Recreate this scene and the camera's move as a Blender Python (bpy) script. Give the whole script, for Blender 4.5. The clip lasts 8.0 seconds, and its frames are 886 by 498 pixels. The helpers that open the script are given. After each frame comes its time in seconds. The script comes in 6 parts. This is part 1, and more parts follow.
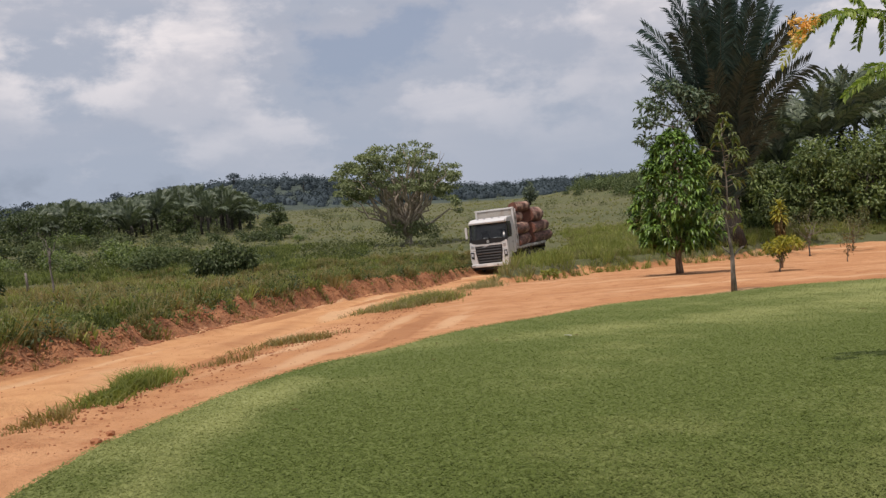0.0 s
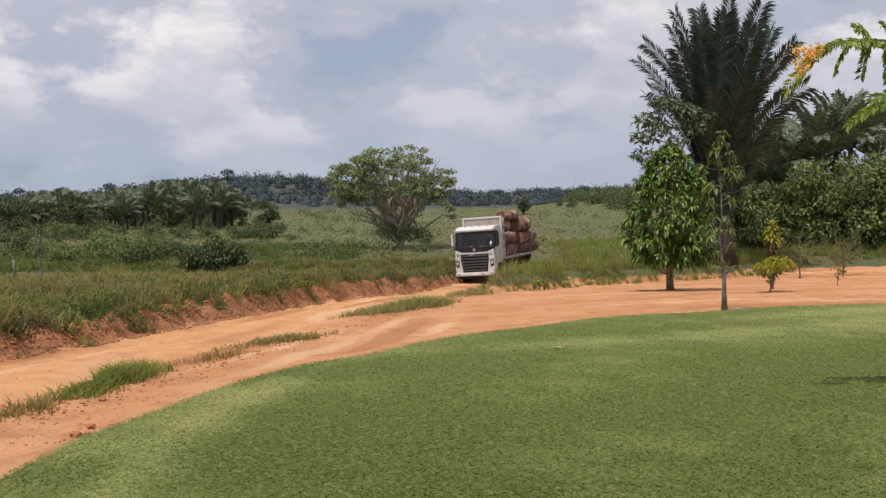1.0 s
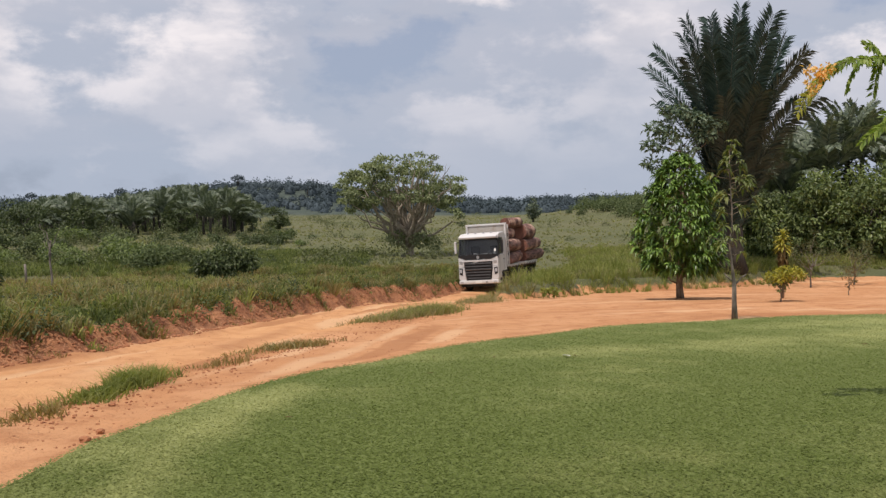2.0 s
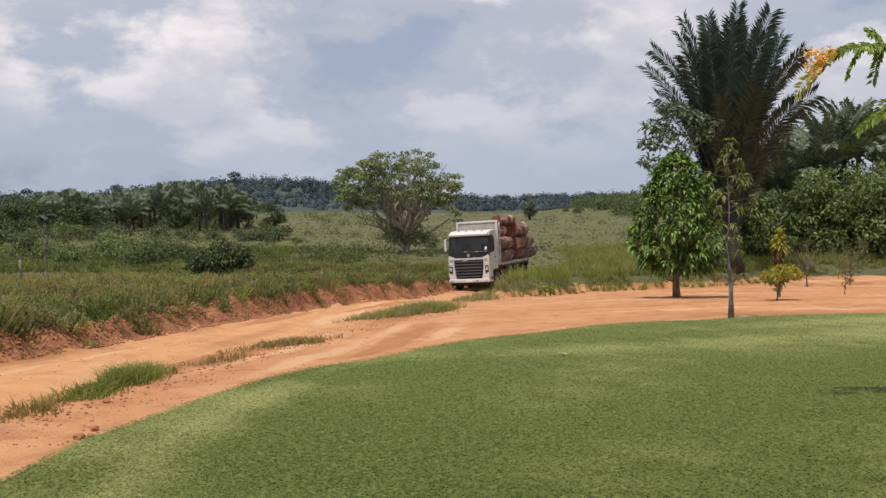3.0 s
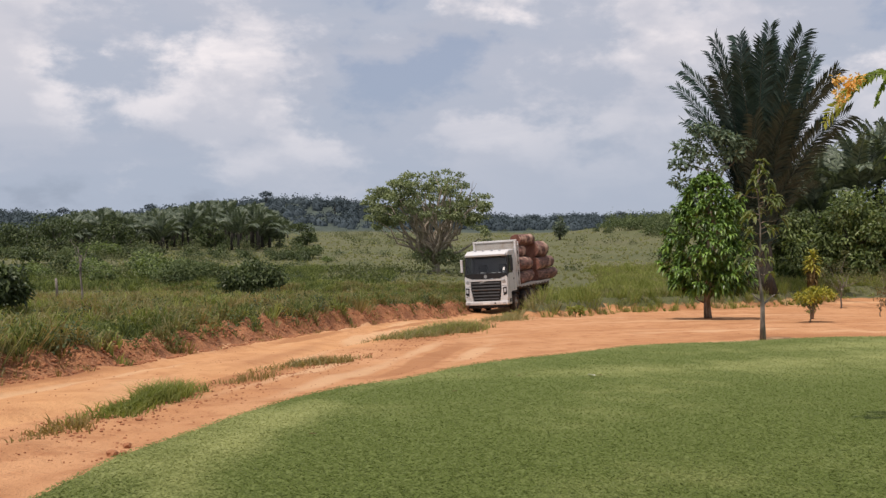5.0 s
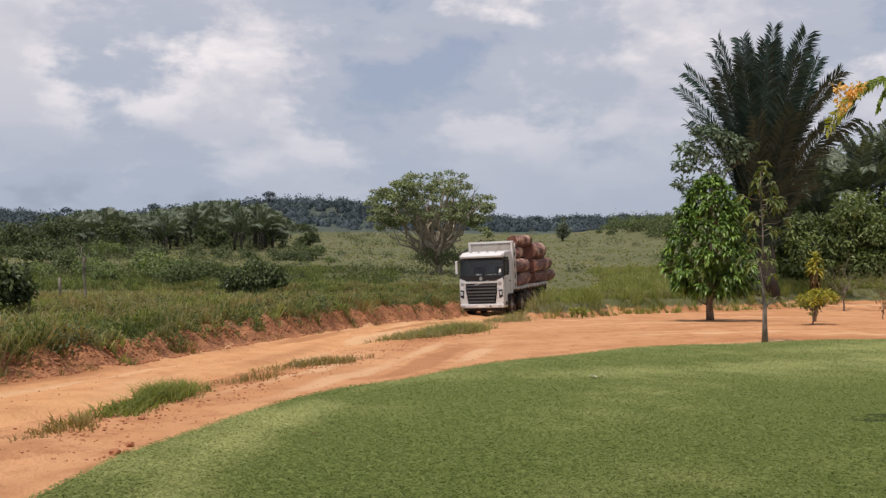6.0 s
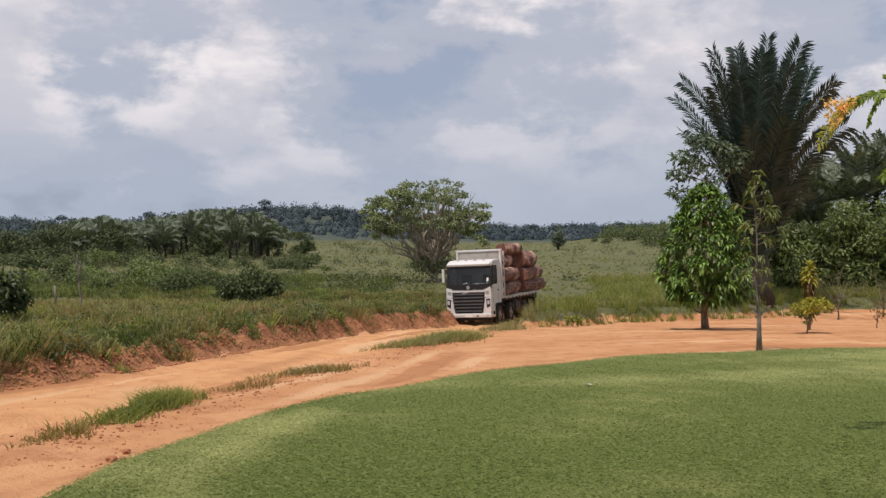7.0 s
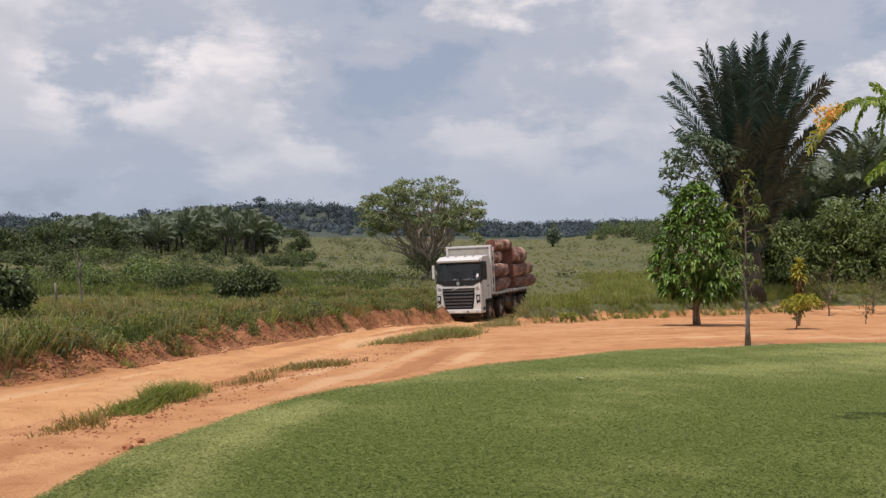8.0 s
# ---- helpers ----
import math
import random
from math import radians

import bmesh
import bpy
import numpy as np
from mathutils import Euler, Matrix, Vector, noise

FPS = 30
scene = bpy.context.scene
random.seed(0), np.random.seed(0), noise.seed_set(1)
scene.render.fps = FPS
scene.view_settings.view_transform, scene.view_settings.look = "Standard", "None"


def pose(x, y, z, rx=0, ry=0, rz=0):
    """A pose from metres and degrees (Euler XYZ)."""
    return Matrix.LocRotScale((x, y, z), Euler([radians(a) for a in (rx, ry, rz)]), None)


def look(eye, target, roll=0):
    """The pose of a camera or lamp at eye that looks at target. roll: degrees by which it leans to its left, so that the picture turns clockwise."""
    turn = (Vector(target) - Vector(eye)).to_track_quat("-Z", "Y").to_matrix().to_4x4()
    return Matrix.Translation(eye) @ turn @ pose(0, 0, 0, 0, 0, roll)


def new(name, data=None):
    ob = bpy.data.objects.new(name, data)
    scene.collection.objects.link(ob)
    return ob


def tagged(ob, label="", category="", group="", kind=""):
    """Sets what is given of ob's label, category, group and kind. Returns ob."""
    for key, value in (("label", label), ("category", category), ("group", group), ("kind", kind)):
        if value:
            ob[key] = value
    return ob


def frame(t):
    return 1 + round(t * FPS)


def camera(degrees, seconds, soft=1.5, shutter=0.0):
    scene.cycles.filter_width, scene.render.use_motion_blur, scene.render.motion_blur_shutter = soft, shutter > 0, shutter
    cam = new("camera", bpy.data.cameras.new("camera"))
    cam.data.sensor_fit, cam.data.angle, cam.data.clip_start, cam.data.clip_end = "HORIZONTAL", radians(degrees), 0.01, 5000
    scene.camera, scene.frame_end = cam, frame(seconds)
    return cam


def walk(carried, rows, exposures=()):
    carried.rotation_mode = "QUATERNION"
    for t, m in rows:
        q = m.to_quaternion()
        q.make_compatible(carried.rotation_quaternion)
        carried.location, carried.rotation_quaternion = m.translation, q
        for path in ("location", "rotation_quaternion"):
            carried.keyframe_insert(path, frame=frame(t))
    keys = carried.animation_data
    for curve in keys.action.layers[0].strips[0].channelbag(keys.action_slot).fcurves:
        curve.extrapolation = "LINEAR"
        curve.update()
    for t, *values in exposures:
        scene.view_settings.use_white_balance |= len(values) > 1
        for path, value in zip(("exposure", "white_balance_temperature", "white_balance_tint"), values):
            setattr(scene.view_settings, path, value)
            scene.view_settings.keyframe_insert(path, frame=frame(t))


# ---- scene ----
cam = camera(52, 8.0, soft=1.4)
CAMERA_ROWS = [  # seconds, yaw to the left, pitch up, roll, and the place
    (0.0, -1.573, -2.857, -3.629, 0.0, 0.04, 4.18), (0.5, -1.589, -2.872, -1.506, -0.01, 0.12, 4.19),
    (1.0, -2.139, -2.522, -0.999, -0.02, 0.13, 4.18), (1.5, -1.532, -2.023, -0.695, -0.02, 0.11, 4.19),
    (3.0, -1.785, -2.227, -0.436, -0.03, 0.18, 4.18), (3.5, -1.898, -1.96, -0.264, -0.02, 0.18, 4.19),
    (4.0, -1.525, -2.118, -0.252, -0.02, 0.17, 4.18), (4.5, -0.569, -1.505, -0.437, -0.01, 0.11, 4.2),
    (5.0, 0.097, -0.983, -0.287, -0.01, 0.1, 4.2), (6.5, 0.221, -0.869, 0.003, 0.0, 0.05, 4.2),
    (7.0, 0.0, -0.392, 0.0, 0.0, 0.0, 4.2), (7.5, -0.052, -0.418, 0.046, 0.02, -0.21, 4.21),
    (8.0, -0.322, -0.593, -0.022, -0.03, -0.5, 4.23)]


def aim(yaw, pitch, roll, x, y, z):
    a, b = radians(yaw), radians(pitch)
    ahead = Vector((-math.sin(a) * math.cos(b), math.cos(a) * math.cos(b), math.sin(b)))
    return look((x, y, z), Vector((x, y, z)) + ahead, roll)


walk(cam, [(row[0], aim(*row[1:])) for row in CAMERA_ROWS], [(0.0, -0.03, 6680, 18), (0.6, 0.06, 6680, 18), (1.5, 0.12, 6680, 18), (5.0, 0.10, 6680, 18), (8.0, 0.06, 6680, 18)])

# ---- light ----
SUN_HEIGHT, SUN_TURN = 66, 215  # degrees above the horizon; compass turn from +y, clockwise
sun = new("sun", bpy.data.lights.new("sun", "SUN"))
sun.data.energy, sun.data.angle, sun.data.color = 3.5, radians(0.6), (1.0, 0.95, 0.86)
sun_from = Vector((math.sin(radians(SUN_TURN)) * math.cos(radians(SUN_HEIGHT)),
                   math.cos(radians(SUN_TURN)) * math.cos(radians(SUN_HEIGHT)), math.sin(radians(SUN_HEIGHT))))
sun.matrix_world = look(sun_from * 50, (0, 0, 0))


class Nodes:
    """Short hand for node trees."""

    def __init__(self, tree):
        self.tree = tree
        tree.nodes.clear()

    def add(self, kind, **settings):
        node = self.tree.nodes.new(kind)
        for key, value in settings.items():
            if key in node.inputs:
                node.inputs[key].default_value = value
        return node

    def link(self, a, b):
        self.tree.links.new(a, b)

    def noise(self, vector, scale, detail=4.0, rough=0.55, distortion=0.0):
        n = self.tree.nodes.new("ShaderNodeTexNoise")
        n.inputs["Scale"].default_value, n.inputs["Detail"].default_value = scale, detail
        n.inputs["Roughness"].default_value, n.inputs["Distortion"].default_value = rough, distortion
        if vector is not None:
            self.link(vector, n.inputs["Vector"])
        return n.outputs["Fac"]

    def span(self, value, a, b, lo=0.0, hi=1.0):
        n = self.tree.nodes.new("ShaderNodeMapRange")
        n.interpolation_type = "SMOOTHSTEP"
        for i, v in enumerate((a, b, lo, hi)):
            n.inputs[i + 1].default_value = v
        self.link(value, n.inputs[0])
        return n.outputs[0]

    def mix(self, fac, a, b, blend="MIX"):
        n = self.tree.nodes.new("ShaderNodeMix")
        n.data_type, n.blend_type = "RGBA", blend
        for socket, v in ((n.inputs[0], fac), (n.inputs[6], a), (n.inputs[7], b)):
            if isinstance(v, bpy.types.NodeSocket):
                self.link(v, socket)
            elif isinstance(v, (int, float)):
                socket.default_value = v
            else:
                socket.default_value = (*v, 1.0)
        return n.outputs[2]

    def math(self, op, a, b=0.0):
        n = self.tree.nodes.new("ShaderNodeMath")
        n.operation = op
        for socket, v in zip(n.inputs, (a, b)):
            if isinstance(v, bpy.types.NodeSocket):
                self.link(v, socket)
            else:
                socket.default_value = v
        return n.outputs[0]


def make_world():
    world = bpy.data.worlds.new("sky")
    scene.world = world
    world.use_nodes = True
    n = Nodes(world.node_tree)
    sky = n.tree.nodes.new("ShaderNodeTexSky")
    sky.sky_type, sky.sun_disc = "NISHITA", False
    sky.sun_elevation, sky.sun_rotation = radians(SUN_HEIGHT), radians(SUN_TURN)
    sky.air_density, sky.dust_density = 1.0, 2.0
    coord = n.add("ShaderNodeTexCoord").outputs["Generated"]
    parts = n.add("ShaderNodeSeparateXYZ")
    n.link(coord, parts.inputs[0])
    def stretched(scale, shift):
        node = n.add("ShaderNodeMapping")
        node.inputs["Scale"].default_value, node.inputs["Location"].default_value = scale, shift
        n.link(coord, node.inputs[0])
        return node.outputs[0]

    def opening(direction, inner, outer):
        d = n.add("ShaderNodeVectorMath")
        d.operation = "DISTANCE"
        n.link(coord, d.inputs[0])
        d.inputs[1].default_value = Vector(direction).normalized()
        return n.span(d.outputs["Value"], inner, outer, 1.0, 0.0)
    puffs, decks = stretched((1.0, 1.0, 1.7), (0.31, 0.0, 0.12)), stretched((1.0, 1.0, 4.0), (0.9, 0.2, 0.4))
    heap = n.noise(puffs, 6.0, 10.0, 0.6, 0.0)      # heaped cloud with curdled edges
    deck = n.noise(decks, 4.0, 7.0, 0.52, 0.3)        # flat grey layers
    heap = n.math("ADD", n.math("MULTIPLY", heap, 0.6), n.math("MULTIPLY", n.noise(puffs, 3.0, 2.0, 0.5), 0.2))
    heap = n.math("ADD", heap, n.math("MULTIPLY", n.noise(stretched((1.0, 1.0, 4.4), (0.2, 0.7, 0.1)), 4.5, 6.0, 0.55), 0.2))
    under = n.noise(stretched((1.0, 1.0, 1.7), (0.31, 0.0, 0.165)), 6.0, 8.0, 0.55, 0.0)  # the same field a little higher up: shaded undersides
    gap = n.math("MAXIMUM", opening((-0.05, 1, 0.215), 0.0, 0.16), n.math("MULTIPLY", opening((0.41, 1, 0.26), 0.0, 0.16), 0.9))
    heap = n.math("SUBTRACT", heap, n.math("MULTIPLY", gap, 0.10))
    cover = n.span(heap, 0.33, 0.42, 0.2, 1.0)
    lit = n.span(heap, 0.445, 0.54)
    cloud = n.mix(lit, (0.50, 0.58, 0.68), (1.04, 1.03, 1.02))
    cloud = n.mix(n.span(under, 0.45, 0.60, 0.0, 0.6), cloud, (0.52, 0.58, 0.665))
    cloud = n.mix(n.span(deck, 0.46, 0.62, 0.0, 0.5), cloud, (0.58, 0.635, 0.715))
    cloud = n.mix(n.math("MULTIPLY", opening((0.19, 1, 0.04), 0.02, 0.2), 0.5), cloud, (0.43, 0.51, 0.61))  # a heavier bank low over the hills
    haze = n.span(parts.outputs[2], 0.21, 0.03)
    cloud = n.mix(n.math("MULTIPLY", haze, 0.7), cloud, (0.445, 0.548, 0.665))
    blue = n.mix(1.0, sky.outputs[0], (0.105, 0.105, 0.105), "MULTIPLY")
    blue = n.mix(0.7, blue, (0.39, 0.50, 0.66))
    out = n.mix(n.math("MULTIPLY", cover, 0.95), blue, cloud)
    back = n.add("ShaderNodeBackground", Strength=0.81)
    n.link(out, back.inputs[0])
    n.link(back.outputs[0], n.add("ShaderNodeOutputWorld").inputs[0])


make_world()


# ---- materials ----
def material(name):
    m = bpy.data.materials.new(name)
    m.use_nodes = True
    n = Nodes(m.node_tree)
    bsdf = n.add("ShaderNodeBsdfPrincipled")
    out = n.add("ShaderNodeOutputMaterial")
    n.link(bsdf.outputs[0], out.inputs[0])
    return m, n, bsdf, out


def bump(n, bsdf, height, strength, distance):
    b = n.add("ShaderNodeBump", Strength=strength, Distance=distance)
    n.link(height, b.inputs["Height"])
    n.link(b.outputs[0], bsdf.inputs["Normal"])


def plain(name, colour, rough=0.6, metal=0.0, dirt=(0.30, 0.17, 0.09), dirty=0.25, scale=3.0, relief=0.02):
    """Paint, plastic, rubber or metal with worn and dusty patches."""
    m, n, bsdf, _ = material(name)
    at = n.add("ShaderNodeTexCoord").outputs["Object"]
    patch = n.span(n.noise(at, scale, 6.0, 0.6), 0.42, 0.75)
    grain = n.noise(at, scale * 12, 3.0)
    colour_out = n.mix(n.math("MULTIPLY", patch, dirty), colour, dirt)
    colour_out = n.mix(n.math("MULTIPLY", grain, 0.12), colour_out, tuple(c * 0.6 for c in colour))
    n.link(colour_out, bsdf.inputs["Base Color"])
    bsdf.inputs["Metallic"].default_value = metal
    n.link(n.span(patch, 0.0, 1.0, rough, min(1.0, rough + 0.3)), bsdf.inputs["Roughness"])
    if relief:
        bump(n, bsdf, grain, 0.3, relief)
    return m


def foliage(name, dark, light, rough=0.5, through_light=0.35, scale=0.6):
    """Leaves: each one its own tint, with larger patches, and light let through."""
    m, n, bsdf, out = material(name)
    geometry = n.add("ShaderNodeNewGeometry")
    at = n.add("ShaderNodeTexCoord").outputs["Object"]
    tint = n.mix(geometry.outputs["Random Per Island"], dark, light)
    tint = n.mix(n.math("MULTIPLY", n.span(n.noise(at, scale, 3.0), 0.35, 0.7), 0.5), tint, tuple(c * 0.6 for c in dark))
    n.link(tint, bsdf.inputs["Base Color"])
    bsdf.inputs["Roughness"].default_value = rough
    bsdf.inputs["Specular IOR Level"].default_value = 0.35 if rough < 0.55 else 0.08
    glow = n.add("ShaderNodeBsdfTranslucent")
    n.link(n.mix(1.0, tint, (1.15, 1.2, 0.6), "MULTIPLY"), glow.inputs[0])
    both = n.add("ShaderNodeMixShader")
    both.inputs[0].default_value = through_light
    n.link(bsdf.outputs[0], both.inputs[1])
    n.link(glow.outputs[0], both.inputs[2])
    n.link(both.outputs[0], out.inputs[0])
    return m


def bark(name, dark, light, scale=9.0):
    m, n, bsdf, _ = material(name)
    at = n.add("ShaderNodeTexCoord").outputs["Object"]
    stretch = n.add("ShaderNodeMapping")
    stretch.inputs["Scale"].default_value = (1, 1, 0.25)
    n.link(at, stretch.inputs[0])
    ridges = n.noise(stretch.outputs[0], scale, 6.0, 0.65)
    n.link(n.mix(n.span(ridges, 0.35, 0.68), dark, light), bsdf.inputs["Base Color"])
    bsdf.inputs["Roughness"].default_value = 0.9
    bump(n, bsdf, ridges, 0.7, 0.04)
    return m


def log_material():
    m, n, bsdf, _ = material("red_log_bark")
    at = n.add("ShaderNodeTexCoord").outputs["Object"]
    stretch = n.add("ShaderNodeMapping")
    stretch.inputs["Scale"].default_value = (1, 0.22, 1)
    n.link(at, stretch.inputs[0])
    ridges, patch = n.noise(stretch.outputs[0], 7.0, 6.0, 0.65), n.noise(at, 1.6, 4.0)
    colour = n.mix(n.span(ridges, 0.36, 0.66), (0.068, 0.036, 0.030), (0.27, 0.135, 0.105))
    colour = n.mix(n.span(patch, 0.52, 0.64), colour, (0.42, 0.27, 0.20))
    colour = n.mix(n.span(patch, 0.42, 0.30), colour, (0.12, 0.07, 0.055))
    n.link(colour, bsdf.inputs["Base Color"])
    bsdf.inputs["Roughness"].default_value = 0.9
    bump(n, bsdf, ridges, 0.8, 0.05)
    return m


def ground_material():
    m, n, bsdf, _ = material("earth")
    at = n.add("ShaderNodeTexCoord").outputs["Object"]

    def mask(name):
        a = n.tree.nodes.new("ShaderNodeAttribute")
        a.attribute_name = name
        return a.outputs["Fac"]
    broad, mid, grit = n.noise(at, 0.35, 4.0), n.noise(at, 2.2, 6.0, 0.6), n.noise(at, 22.0, 4.0, 0.7)
    dirt = n.mix(n.span(broad, 0.35, 0.65), (0.47, 0.232, 0.108), (0.55, 0.295, 0.148))
    dirt = n.mix(n.span(mid, 0.45, 0.75), dirt, (0.37, 0.165, 0.075))
    dirt = n.mix(n.span(grit, 0.60, 0.80), dirt, (0.56, 0.35, 0.21))
    dirt = n.mix(n.span(grit, 0.42, 0.27), dirt, (0.25, 0.11, 0.05))
    worn = n.mix(n.math("MULTIPLY", mask("lane"), 0.8), dirt, n.mix(n.span(mid, 0.35, 0.7), (0.61, 0.335, 0.155), (0.53, 0.27, 0.122)))
    worn = n.mix(n.span(mask("streak"), 0.15, 0.9, 0.0, 0.75), worn, (0.36, 0.165, 0.075))
    worn = n.mix(n.span(mask("streak"), -0.25, -0.9, 0.0, 0.65), worn, (0.62, 0.40, 0.23))
    red = n.mix(n.span(mid, 0.35, 0.65), (0.38, 0.175, 0.085), (0.22, 0.095, 0.05))
    red = n.mix(n.span(grit, 0.52, 0.72), red, (0.50, 0.28, 0.165))
    red = n.mix(n.span(grit, 0.44, 0.30), red, (0.12, 0.055, 0.03))
    turf = n.mix(n.span(mid, 0.35, 0.68), (0.078, 0.088, 0.040), (0.13, 0.135, 0.065))
    turf = n.mix(n.span(grit, 0.55, 0.8), turf, (0.17, 0.145, 0.072))
    turf = n.mix(n.span(n.noise(at, 0.06, 5.0, 0.6), 0.42, 0.62, 0.0, 0.7), turf, (0.125, 0.122, 0.066))
    turf = n.mix(n.span(n.noise(at, 0.11, 5.0, 0.6), 0.50, 0.68, 0.0, 0.7), turf, (0.062, 0.078, 0.034))
    ragged = n.math("ADD", mask("turf"), n.math("MULTIPLY", n.math("SUBTRACT", mid, 0.5), 0.9))
    torn = n.math("ADD", mask("bank"), n.math("MULTIPLY", n.math("SUBTRACT", mid, 0.5), 0.8))
    colour = n.mix(n.span(torn, 0.38, 0.6), worn, red)
    colour = n.mix(n.span(ragged, 0.42, 0.62), colour, turf)
    colour = n.mix(n.span(mask("wood"), 0.2, 0.7), colour, n.mix(n.span(broad, 0.4, 0.6), (0.045, 0.06, 0.05), (0.07, 0.09, 0.075)))
    n.link(colour, bsdf.inputs["Base Color"])
    bsdf.inputs["Roughness"].default_value = 0.95
    bsdf.inputs["Specular IOR Level"].default_value = 0.15
    height = n.math("ADD", n.math("MULTIPLY", mid, 0.7), n.math("MULTIPLY", grit, 0.35))
    bump(n, bsdf, height, 1.0, 0.11)
    return m


def toned(name, lush, pale, rough, through_light):
    """Mown grass whose tint follows the 'tone' of the turf, from lush to sun-bleached, painted ridge light included."""
    m, n, bsdf, out = material(name)
    at = n.add("ShaderNodeTexCoord").outputs["Object"]
    tone = n.tree.nodes.new("ShaderNodeAttribute")
    tone.attribute_name = "tone"
    each = n.add("ShaderNodeNewGeometry").outputs["Random Per Island"]
    mid, fine = n.noise(at, 2.4, 5.0, 0.6), n.noise(at, 40.0, 3.0, 0.7)
    level = n.math("ADD", tone.outputs["Fac"], n.math("MULTIPLY", n.math("SUBTRACT", mid, 0.5), 0.9))
    if through_light:
        level = n.math("ADD", level, n.math("MULTIPLY", n.math("SUBTRACT", each, 0.5), 0.4))
    colour = n.mix(n.span(level, -0.1, 1.1), lush, pale)
    colour = n.mix(n.span(fine, 0.58, 0.8, 0.0, 0.3), colour, (0.24, 0.23, 0.10))
    n.link(colour, bsdf.inputs["Base Color"])
    bsdf.inputs["Roughness"].default_value = rough
    bsdf.inputs["Specular IOR Level"].default_value = 0.2
    if through_light:
        glow = n.add("ShaderNodeBsdfTranslucent")
        n.link(colour, glow.inputs[0])
        both = n.add("ShaderNodeMixShader")
        both.inputs[0].default_value = through_light
        n.link(bsdf.outputs[0], both.inputs[1])
        n.link(glow.outputs[0], both.inputs[2])
        n.link(both.outputs[0], out.inputs[0])
    else:
        bump(n, bsdf, fine, 0.35, 0.02)
    return m


